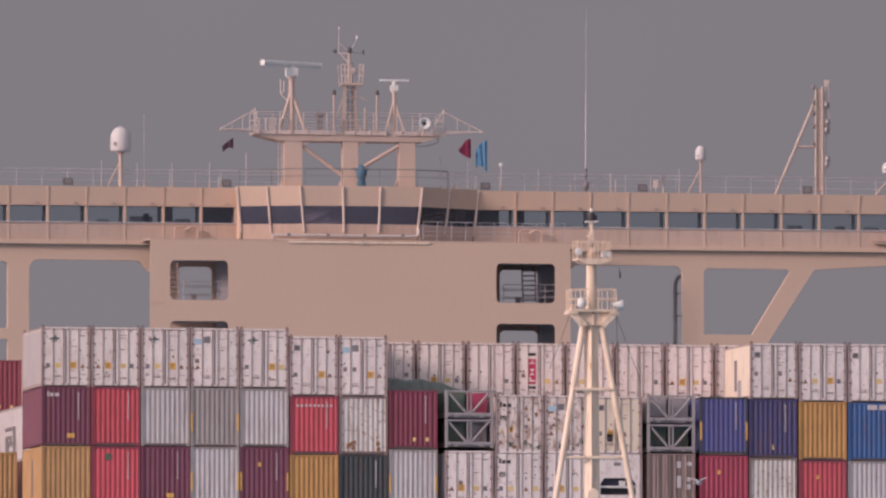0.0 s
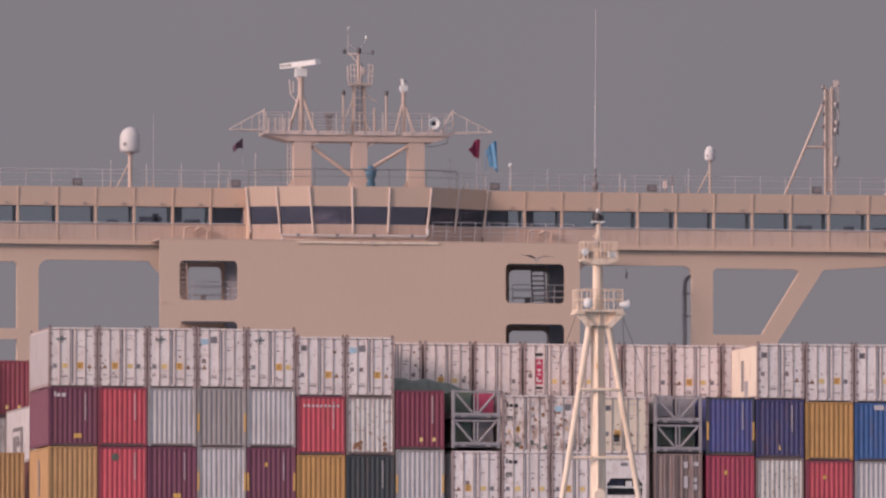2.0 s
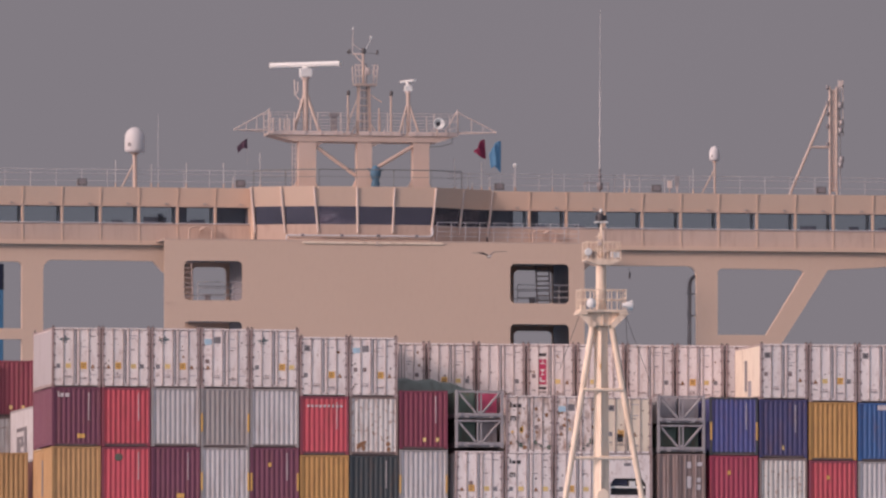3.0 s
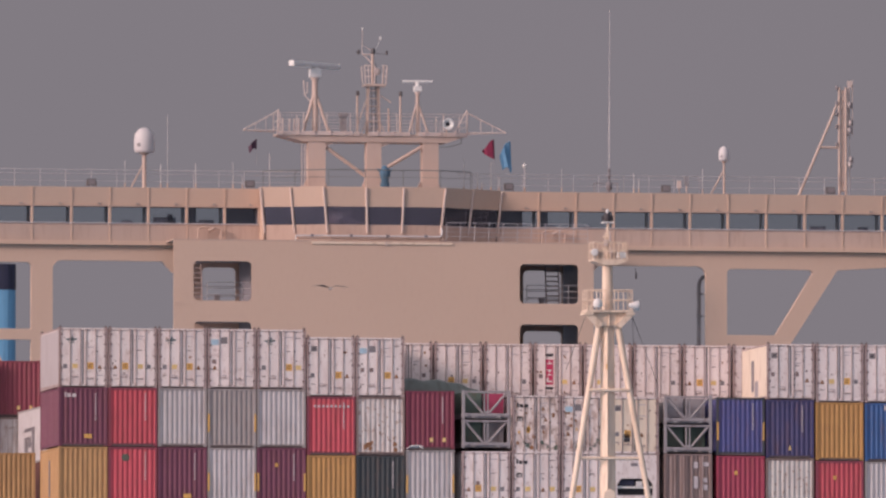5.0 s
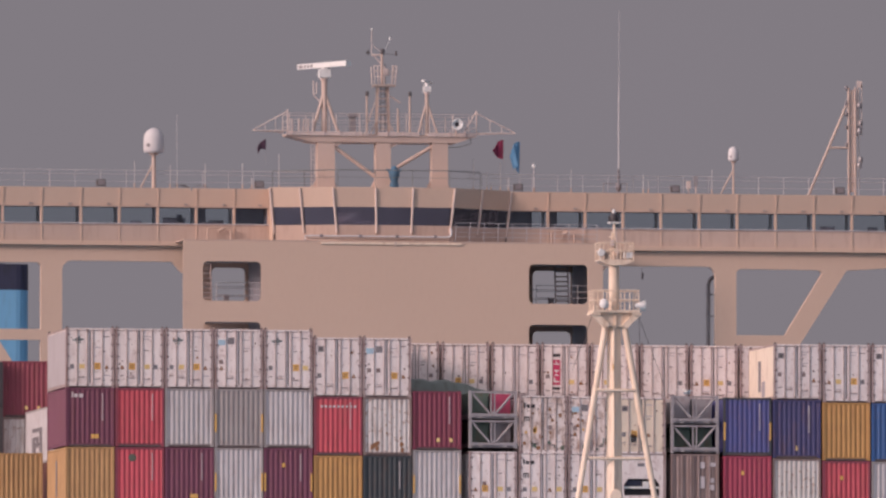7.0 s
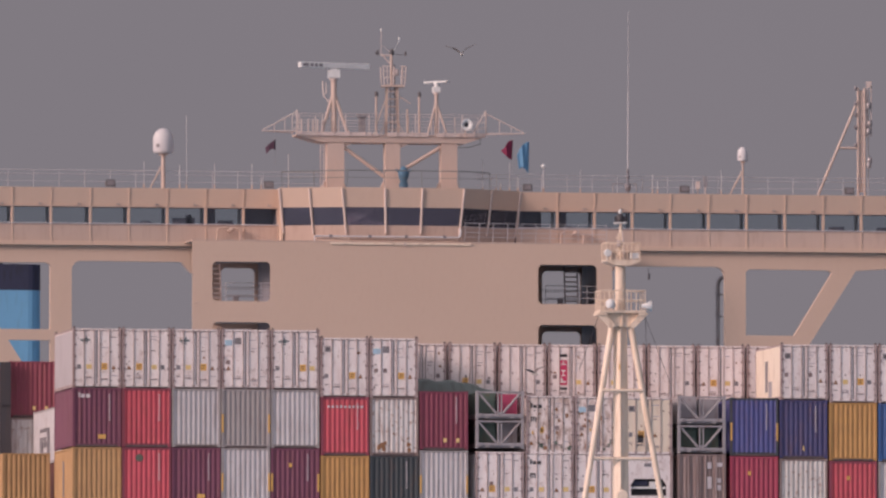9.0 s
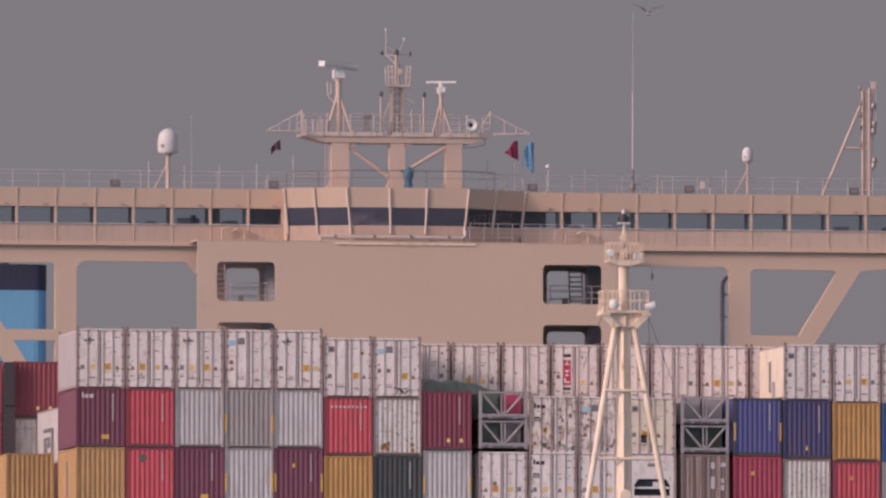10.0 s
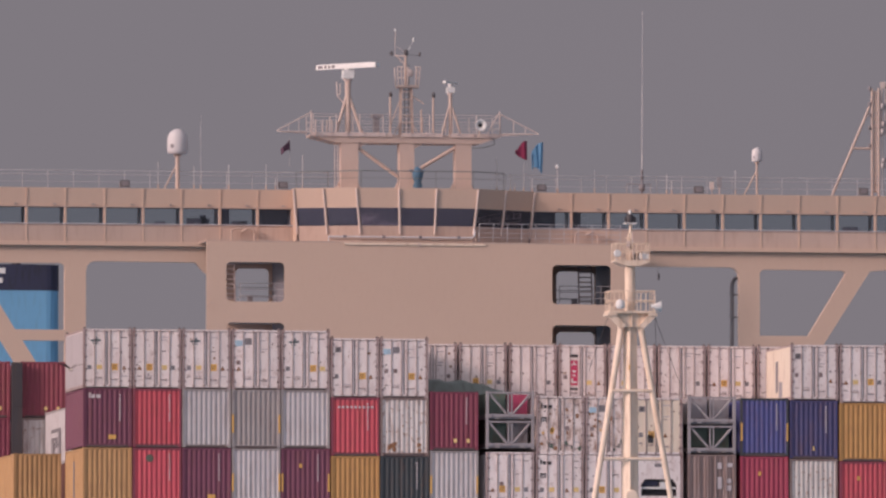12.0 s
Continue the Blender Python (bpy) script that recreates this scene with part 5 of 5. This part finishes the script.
def machinery_reefer(x, y, z_top):
    """The cooling-unit end of a reefer."""
    height = HI
    t = thing("reefer_container", pose(x, y, z_top - height), "white refrigerated container with a dark cooling unit opening", "container", "stacked reefers")
    part("frame", painted(("frame", 6.058, height), lambda: box_frame(6.058, height), REEFER_FRAME), REEFER_FRAME, t)
    shell(t, 6.058, height, REEFER)
    corners(t, height, 6.058, REEFER_FRAME)
    o = [(0.125, 0.17), (W - 0.125, 0.17), (W - 0.125, height - 0.13), (0.125, height - 0.13)]
    me = plate("unit_panel", o, [[(0.32, 0.75), (2.12, 0.75), (2.12, 1.3), (1.92, 1.58), (0.52, 1.58), (0.32, 1.3)]], 0.03, 0.08)
    part("unit_panel", me, REEFER, t)
    part("unit_recess", Shape().box(0.2, 2.24, 0.5, 0.55, 0.5, 1.75), DARK, t, "dark cooling unit recess")
    part("fan_housing", Shape().box(0.34, 2.1, 0.15, 0.49, 1.1, 1.2).box(1.3, 1.6, 0.12, 0.49, 1.2, 1.45), WHITE, t)
    part("condenser", Shape().box(0.45, 1.2, 0.2, 0.49, 1.24, 1.5), NAVY, t)
    part("maker_plate", Shape().box(1.0, 1.35, 0.018, 0.027, 2.2, 2.36), GREY_LABEL, t)


def flat_racks(x, y, z_top, cargo):
    """Two collapsed flat racks on top of each other, end frames towards the bow."""
    for k in range(2):
        z0 = z_top - 1.45 * (k + 1)
        t = thing("flat_rack", pose(x, y, z0), "grey steel flat rack with a braced end frame", "flat rack", "stacked flat racks")
        h = 1.43
        part("end_frame", Shape().box(0, 0.14, 0, 0.16, 0, h).box(W - 0.14, W, 0, 0.16, 0, h).box(0.14, W - 0.14, 0.02, 0.14, h - 0.12, h - 0.03).box(0.14, W - 0.14, 0.02, 0.14, 0.15, 0.29)
             .box(0.05, 0.3, -0.02, 0.0, 0.12, 0.3).box(W - 0.3, W - 0.05, -0.02, 0.0, 0.12, 0.3), RACK, t)
        for px in (0.5, 1.75):
            part("foot", Shape().box(px, px + 0.18, 0.03, 0.16, 0.05, 0.148), RACK, t)
        for s in (0, 1):
            a, b = (0.2, h - 0.14) if not s else (W - 0.2, h - 0.14), (1.05, 0.32) if not s else (W - 1.05, 0.32)
            part("brace", Shape().rod((a[0], 0.09, a[1]), (b[0], 0.09, b[1]), 0.062, sides=6), RACK, t)
        part("post", Shape().box(1.10, 1.16, 0.03, 0.12, 0.294, h - 0.124).box(1.28, 1.34, 0.03, 0.12, 0.294, h - 0.124).box(1.16, 1.28, 0.05, 0.1, 0.294, 0.4), RACK, t)
        part("deck", Shape().box(0.02, W - 0.02, 0.17, 6.0, 0.05, 0.28), RACK, t)
        part("far_frame", Shape().box(0, 0.14, 5.9, 6.05, 0.284, h).box(W - 0.14, W, 5.9, 6.05, 0.284, h).box(0.14, W - 0.14, 5.92, 6.03, h - 0.14, h), RACK, t)
        left, right = cargo[k]
        c = thing("machine_part", pose(x, y, z0 + 0.284), "painted steel machine casing carried on a flat rack", "cargo", "flat rack cargo")
        part("casing", Shape().box(0.2, 1.15, 0.8, 5.4, 0.0, 1.08).box(0.3, 1.05, 0.7, 0.8, 0.1, 0.9), left, c)
        part("casing", Shape().box(1.28, 2.26, 0.9, 5.4, 0.0, 1.02), right, c)


P = 2.49
# top tier, port group
PORT_SIGNS = ("T1 p0 y1 o2 t3", "t0 o1 y2 p3", "T1 p0 y1 o2 t3", "B0 q0 t0", "T1 p0 o2 y3", "L0 p0 o2 t3", "B0 q0 q1 o2 t3")
for i in range(7):
    box = reefer(0.03 + P * i, 0, 39.86 if i < 5 else 39.50, height=2.95, seed=10 + i, words=" on top of the stack", decals=PORT_SIGNS[i])
    if i == 0:
        part("side_cladding", Shape().box(0.0, 0.02, 0.115, 5.94, 0.175, HI - 0.105), REEFER_GREY, box, "dull grey side cladding")
# top tier, starboard group, with a sunlit side
sunny = reefer(35.85, 0, 39.36, seed=31, height=2.78, decals="L0 q0 q2 t3", words=", cream side wall in the sun")
part("side_cladding", Shape().box(0.0, 0.02, 0.115, 5.94, 0.175, 2.67), REEFER_CREAM, sunny, "cream side cladding")
part("side_marking", Shape().box(-0.008, -0.003, 3.1, 3.7, 0.5, 2.05), GREY_LABEL, sunny, "dark upright lettering, unreadable")
part("side_stain", Shape().box(-0.008, -0.003, 2.1, 2.9, 0.2, 1.0), RACK, sunny)
for i in range(1, 3):
    reefer(35.85 + 2.51 * i, 0, 39.36, seed=31 + i, decals="t0 y1 o2 p3" if i == 1 else "L0 y2 o3", words=" on top of the stack")
# top tier, set back behind the middle stacks
MIDDLE_SIGNS = ("q3", "o1 y2 p3", "p3", "q0 y2 t3", "y1", "p3", "t0 o1 y2 p3", "p3")
for i in range(8):
    reefer(17.6 + 2.555 * i, 6.5, 39.56, REEFER, height=2.95, seed=51 + i, decals=MIDDLE_SIGNS[i], words=" standing one row back", special="emblem" if i == 3 else "")
# second tier
SECOND = [(0.03, 36.90, "plum", ("logo_block", "column", "placard")), (2.52, 36.90, "red", ("column",)), (5.01, 36.90, "pale grey", ()), (7.50, 36.89, "grey", ("side_stripes",)),
          (9.99, 36.89, "pale grey", ()), (12.5, 36.54, "red", ("letter_row", "column")), (14.99, 36.54, "white", ("rust_patch",)), (17.5, 36.86, "maroon", ("column", "two_placards")),
          (33.28, 36.66, "blue", ("column", "side_stripes")), (35.80, 36.56, "navy blue", ("column", "low_mark")), (38.34, 36.45, "golden ochre", ()), (40.86, 36.43, "bright blue", ("top_marks",))]
for x, z, color, marks in SECOND:
    dry_container(x, 0, z, color, marks=marks)
flat_racks(20.34, 0, 36.93, ((RACK_DARK, PINK_CASING), (RACK_DARK, RACK)))
flat_racks(30.60, 0, 36.76, ((RACK, RACK), (RACK_DARK, RACK_DARK)))
for i, (x, m, sp, signs) in enumerate(((22.9, REEFER_STAINED, "letters", "q2"), (25.39, REEFER_STAINED, "", "B0 q0 t0"), (27.88, REEFER_CREAM, "", "L0 p0 o1 k1 t2"))):
    reefer(x, 0, 36.69 - 0.02 * i, m, seed=70 + i, words=", brown stained doors", special=sp, decals=signs)
# third tier
THIRD = [(0.03, 33.97, "ochre", ()), (2.52, 33.97, "red", ("roundel", "column")), (5.01, 33.97, "plum", ("column", "placard")), (7.50, 33.97, "pale grey", ("side_stripes",)), (9.99, 33.97, "plum", ("column", "high_placard", "side_stripes")),
         (12.5, 33.62, "golden ochre", ()), (14.99, 33.62, "slate blue", ("column", "placard")), (17.5, 33.92, "pale grey", ("side_stripes",)), (30.60, 33.82, "taupe", ("doors",)),
         (33.28, 33.73, "crimson", ("high_placard",)), (35.80, 33.63, "bone", ()), (38.34, 33.52, "red", ("high_placard", "two_placards")), (40.86, 33.50, "pale grey", ())]
for x, z, color, marks in THIRD:
    box = dry_container(x, 0, z, color, marks=marks)
    if x < 1:
        part("side_lettering", Shape().box(0.004, 0.012, 2.9, 3.3, 0.5, 2.3), GREY_LABEL, box, "dark upright lettering, unreadable")
for i, x in enumerate((20.34, 22.86, 25.38)):
    reefer(x, 0, 33.88, seed=90 + i, special="letters" if i == 1 else "", decals=("t0 o1 q1 y2 p3", "p0 y1 t2 y3", "p0 o1 y2 t3")[i])
machinery_reefer(27.9, 0, 33.88)
# stacks further aft, seen past the port side
for x, z, color, marks in ((1.13, 39.52, "brick red", ("two_placards",)), (-1.9, 39.52, "brick red", ("two_placards",)), (1.13, 36.60, "white", ()), (-1.9, 36.60, "maroon", ())):
    dry_container(x, 29.0, z, color, marks=marks, words=" in a stack further aft")
for x, color in ((1.13, "olive"), (-1.9, "olive")):
    dry_container(x, 29.0, 33.7, color, words=" in a stack further aft")
dry_container(-1.36, 14.5, 34.19, "ochre", words=" one bay further aft")
side_box = dry_container(2.33, 16.6, 36.86, "pale grey", length=12.192, words=" with a grey emblem on its side")
emblem = Shape()
for y0, y1, z0, z1 in ((6.6, 9.8, 1.72, 1.9), (6.6, 7.3, 0.5, 1.72), (7.8, 9.8, 1.3, 1.45), (7.8, 8.4, 0.9, 1.3), (9.1, 9.8, 0.6, 1.3), (7.8, 9.8, 0.5, 0.65), (8.7, 9.0, 0.65, 1.2), (7.2, 7.8, 1.0, 1.12), (6.6, 9.8, 0.28, 0.4)):
    emblem.box(-0.012, 0.018, y0, y1, z0, z1)
part("side_emblem", emblem, GREY_LABEL, side_box, "grey angular emblem")
# post added between the aft stacks, its dark colour standing for the gap's shade
gap_post = thing("lashing_bridge", pose(0.56, 28.3, 29.4), "dark post added between the aft stacks to imitate the gap's shade", "lashing bridge")
part("column", Shape().box(0.0, 0.55, 0.2, 0.5, 0.0, 10.05), DARK, gap_post)
for z in (2.0, 4.9, 7.8):
    part("rung_plate", Shape().box(0.02, 0.53, 0.12, 0.2, z, z + 0.09), DARK, gap_post)
# lumpy grey-green sheet behind the crimson container, lower towards the right
sheet = Shape()
cols, prof = 22, []
for i in range(cols + 1):
    k = i / cols
    h = 0.76 * (1 - max(0, k - 0.5) * 1.5) + 0.05 * math.sin(11 * k + 0.4) + 0.035 * math.sin(27 * k + 1)
    prof.append((17.5 + 4.9 * k, max(0.06, h)))
rows_y = [4.2, 4.35, 4.8, 5.6, 6.2, 6.35]
scale_y = [0.0, 0.85, 1.0, 1.04, 0.9, 0.0]
tv = [(x, y, 36.88 + h * s + (0.02 * math.sin(5 * x + 3 * y) if 0 < s else 0)) for y, s in zip(rows_y, scale_y) for x, h in prof]
n = cols + 1
sheet.add(tv, [(j * n + i, j * n + i + 1, (j + 1) * n + i + 1, (j + 1) * n + i) for j in range(5) for i in range(cols)], True)
solid("tarpaulin", sheet, SHEET, "lumpy grey-green sheet, lower towards the right", "tarpaulin")
# hatch pedestals under the visible tiers
for x0, x1, z1, y1 in ((0.03, 12.42, 31.07, 6.0), (12.5, 17.43, 30.72, 6.0), (17.5, 19.94, 31.02, 6.0), (20.34, 30.35, 30.984, 6.0), (30.60, 33.04, 30.92, 6.0), (33.28, 35.75, 30.83, 6.0), (35.80, 43.3, 30.6, 6.0),
                       (17.6, 38.0, 36.604, 12.5), (-1.9, 3.6, 30.8, 35.0), (-1.36, 1.08, 31.294, 20.5), (2.33, 4.77, 33.964, 28.7)):
    y0 = {6.0: 0.05, 12.5: 6.6, 35.0: 29.05, 28.7: 16.7, 20.5: 14.6}[y1]
    solid("hatch_cover", Shape().box(x0, x1, y0, y1, 29.404, z1 - 0.004), DECK, "red-brown steel hatch pedestal under the container stacks", "hatch cover", "structure")


# ---------------------------------------------------------------- flags
def flag(x, y, z, label, material, strips, width, height, group=""):
    """Bunting in upright rigid strips that swing one after another."""
    t = thing("signal_flag", pose(x, y, z), label, "flag")
    made = []
    for i in range(strips):
        k0, k1 = i / strips, (i + 1) / strips
        w = width / strips
        h0, h1 = height(k0), height(k1)
        s = Shape().slab([(0, -h0[1]), (w + 0.03, -h1[1]), (w + 0.03, -h1[0]), (0, -h0[0])], -0.014, 0.014)
        made.append(part("flag_panel", s, material, t))
    part("halyard", Shape().rod((0, 0, -height(0)[1] - 0.9), (0, 0, height(0)[0] + 0.1), 0.010, sides=4), STEEL, t)
    return t, made, width / strips


red_flag = flag(40.92, 99.0, 55.80, "small dark red swallow-tailed flag on a halyard", FLAG_RED, 5, 0.85, lambda k: (0.5 * k - 0.1 * math.sin(6 * k), 1.12 - 0.12 * k - 0.35 * k * k))
blue_flag = flag(41.88, 99.0, 55.72, "light blue flag hanging in folds from the yard", FLAG_BLUE, 5, 0.95, lambda k: (0.75 * k * k, 1.85 - 0.25 * k - 0.25 * math.sin(3 * k)))
part("flag_emblem", Shape().slab([(0.02, -0.75), (0.17, -0.7), (0.16, -0.4), (0.04, -0.45)], -0.012, 0.012), BLUE_LABEL, blue_flag[1][1], "pale emblem")
dark_flag = flag(26.95, 99.2, 55.72, "small dark courtesy flag fluttering on a halyard", FLAG_DARK, 4, 0.72, lambda k: (0.0 + 0.45 * k, 0.62 - 0.3 * k + 0.5 * k * k))


# ---------------------------------------------------------------- gulls
def gull(material, label, span=1.55, body=None):
    t = thing("seagull", pose(0, 0, 0), label, "bird", "gulls in flight")
    part("body", Shape().lathe((0, 0, 0), [(0.015, -0.28), (0.055, -0.18), (0.075, 0.0), (0.06, 0.14), (0.045, 0.2), (0.04, 0.26), (0.012, 0.33)], axis="X", sides=10), body or BIRD_WHITE, t)
    part("tail", Shape().add([(-0.24, -0.03, 0.01), (-0.24, 0.03, 0.01), (-0.42, 0.09, 0.0), (-0.42, -0.09, 0.0), (-0.24, -0.03, 0.025), (-0.24, 0.03, 0.025), (-0.42, 0.09, 0.012), (-0.42, -0.09, 0.012)],
                             [(0, 1, 2, 3), (7, 6, 5, 4), (0, 4, 5, 1), (1, 5, 6, 2), (2, 6, 7, 3), (3, 7, 4, 0)]), BIRD_WHITE, t)
    wings = []
    for s in (-1, 1):
        o = [(0.13, 0.0), (0.17, span * 0.2), (0.05, span * 0.38), (-0.12, span * 0.5), (-0.10, span * 0.36), (-0.06, span * 0.2), (-0.10, 0.0)]
        n = len(o)
        lift = lambda d: 0.26 * d if d < span * 0.2 else 0.052 * span - 0.3 * (d - span * 0.2)
        v = [(x, s * d, lift(d) + dz) for dz in (0.0, 0.022) for x, d in o]
        wings.append(part("wing", Shape().add(v, [tuple(range(n)), tuple(range(2 * n - 1, n - 1, -1))] + [(i, n + i, n + (i + 1) % n, (i + 1) % n) for i in range(n)]), material, t))
    return t, wings


gull_glide = gull(BIRD_DARK, "dark-winged gull circling before the superstructure", 1.8, BIRD_GREY)
gull_white = gull(BIRD_WHITE, "white gull flying past the containers", 1.1)
gull_swift = gull(BIRD_WHITE, "pale gull flying past the starboard containers", 1.2)
gull_low = gull(BIRD_DARK, "grey-winged gull flying low past the containers", 1.6, BIRD_GREY)


# ---------------------------------------------------------------- everything that moves
def motions():
    steps = [i * 0.2 for i in range(61)]
    walk(big_scanner, [(t, pose(30.52, 100.0, 60.10, 0, 0, -11 - 360 * (t - 1.566) / 2.542)) for t in steps])
    walk(small_scanner, [(t, pose(36.58, 100.0, 59.22, 0, 0, -11 - 360 * (t - 0.10) / 2.47)) for t in steps])
    # flags: each strip starts where the one before it ends
    for (t0, strips, w), base, swing, speed, fold in ((red_flag, 190, 26, 5.2, 12), (blue_flag, 194, 18, 3.1, 24), (dark_flag, 198, 28, 4.3, 14)):
        tracks = [[] for _ in strips]
        for t in steps:
            p = Vector((0, 0, 0))
            for i in range(len(strips)):
                a = base + fold * (-1) ** i + swing * (0.5 + 0.3 * i) * math.sin(speed * t - 1.1 * i) + 9 * math.sin(1.7 * t + i)
                drop = -3 * i + 4 * math.sin(speed * 0.7 * t + 0.4 * i)
                m = Matrix.Translation(p) @ pose(0, 0, 0, 0, 0, a) @ pose(0, 0, 0, 0, -drop, 0)
                tracks[i].append((t, m))
                p = m @ Vector((w, 0, 0))
        for ob, rows in zip(strips, tracks):
            walk(ob, rows)
    # the gulls point into the wind and drift across it
    flights = ((gull_glide, GLIDE, 18.75, 18, 0, 0), (gull_white, PALE, 12.0, 26, 5, 42), (gull_low, LOW, 12.5, 22, 2, 115), (gull_swift, SWIFT, 14.0, 26, 4, 48))
    for (body, wings), rows, beat, swing, mean, heading in flights:
        at = lambda t: [np.interp(t, [r[0] for r in rows], [r[k] for r in rows]) for k in (1, 2, 3)]
        keyed = []
        for i in range(61):
            t = i * 0.2
            turn = heading or np.interp(t, [0, 5.5, 6.5, 7.2, 8.8, 12], [96, 96, 90, 82, 77, 72])
            keyed.append((t, pose(*at(t), (5 if not heading else 10) * math.sin(1.3 * t), 0, turn + (3 if not heading else 8) * math.sin(0.9 * t))))
        walk(body, keyed)
        for ob, s in zip(wings, (-1, 1)):
            # the circling gull glides first and beats its wings hard later on
            rise = lambda t: mean if heading else np.interp(t, [0, 3.2, 5.0, 12], [9, 9, 0, 0])
            power = lambda t: swing if heading else np.interp(t, [0, 7.0, 8.6, 12], [6, 10, 34, 34])
            walk(ob, [(i / 20, pose(0, 0, 0.02, s * (rise(i / 20) + power(i / 20) * math.cos(beat * (i / 20 - 9.0))))) for i in range(241)])


# flight lines: seconds and metres
GLIDE = [(0.0, 26.54, -5.0, 36.46), (0.6, 26.5, -5.0, 39.26), (1.0, 26.09, -5.0, 41.08), (1.2, 25.57, -5.0, 41.61), (1.5, 25.27, -5.0, 42.11), (1.9, 23.92, -5.0, 43.08), (2.4, 22.5, -5.0, 43.42), (2.8, 21.55, -5.0, 43.35), (3.2, 20.6, -5.0, 43.25), (4.8, 14.05, -5.0, 41.87), (5.2, 11.46, -5.0, 41.42), (5.6, 8.82, -5.0, 40.81), (6.0, 6.67, -5.0, 41.38), (6.4, 5.3, -5.0, 43.29), (6.8, 5.15, -5.0, 45.46), (7.2, 5.81, -5.0, 47.56), (8.8, 16.9, -5.0, 52.85), (9.2, 20.5, -5.0, 53.78), (9.5, 23.39, -5.0, 54.28), (9.8, 26.2, -5.0, 55.03), (10.2, 29.7, -5.0, 55.86), (10.5, 32.0, -5.0, 56.23), (12.0, 43.54, -5.0, 58.1)]
PALE = [(0.0, -31.66, -25.0, 22.2), (4.8, 11.56, -25.0, 32.69), (5.0, 13.39, -25.0, 33.13), (5.2, 15.17, -25.0, 33.66), (5.4, 16.73, -25.0, 34.1), (5.6, 18.11, -25.0, 34.38), (5.8, 19.26, -25.0, 34.58), (12.0, 55.41, -25.0, 40.81)]
SWIFT = [(0.0, 27.84, -25.0, 31.43), (0.2, 30.32, -25.0, 31.58), (0.4, 32.79, -25.0, 31.68), (0.6, 35.31, -25.0, 31.45), (12.0, 185.52, -25.0, 17.87)]
LOW = [(0.0, 137.72, -25.0, 46.66), (7.2, 48.0, -25.0, 39.0), (8.8, 19.9, -25.0, 36.85), (9.0, 18.54, -25.0, 36.64), (9.4, 16.17, -25.0, 36.18), (9.8, 13.52, -25.0, 35.70), (10.0, 12.09, -25.0, 35.60), (10.2, 10.55, -25.0, 35.24), (10.4, 8.47, -25.0, 35.18), (10.6, 6.48, -25.0, 34.95), (10.8, 4.98, -25.0, 34.86), (11.0, 3.37, -25.0, 34.93), (11.2, 1.52, -25.0, 34.75), (11.4, -0.34, -25.0, 34.98), (11.6, -2.0, -25.0, 35.48), (11.8, -3.33, -25.0, 36.01), (12.0, -4.31, -25.0, 36.68)]

motions()
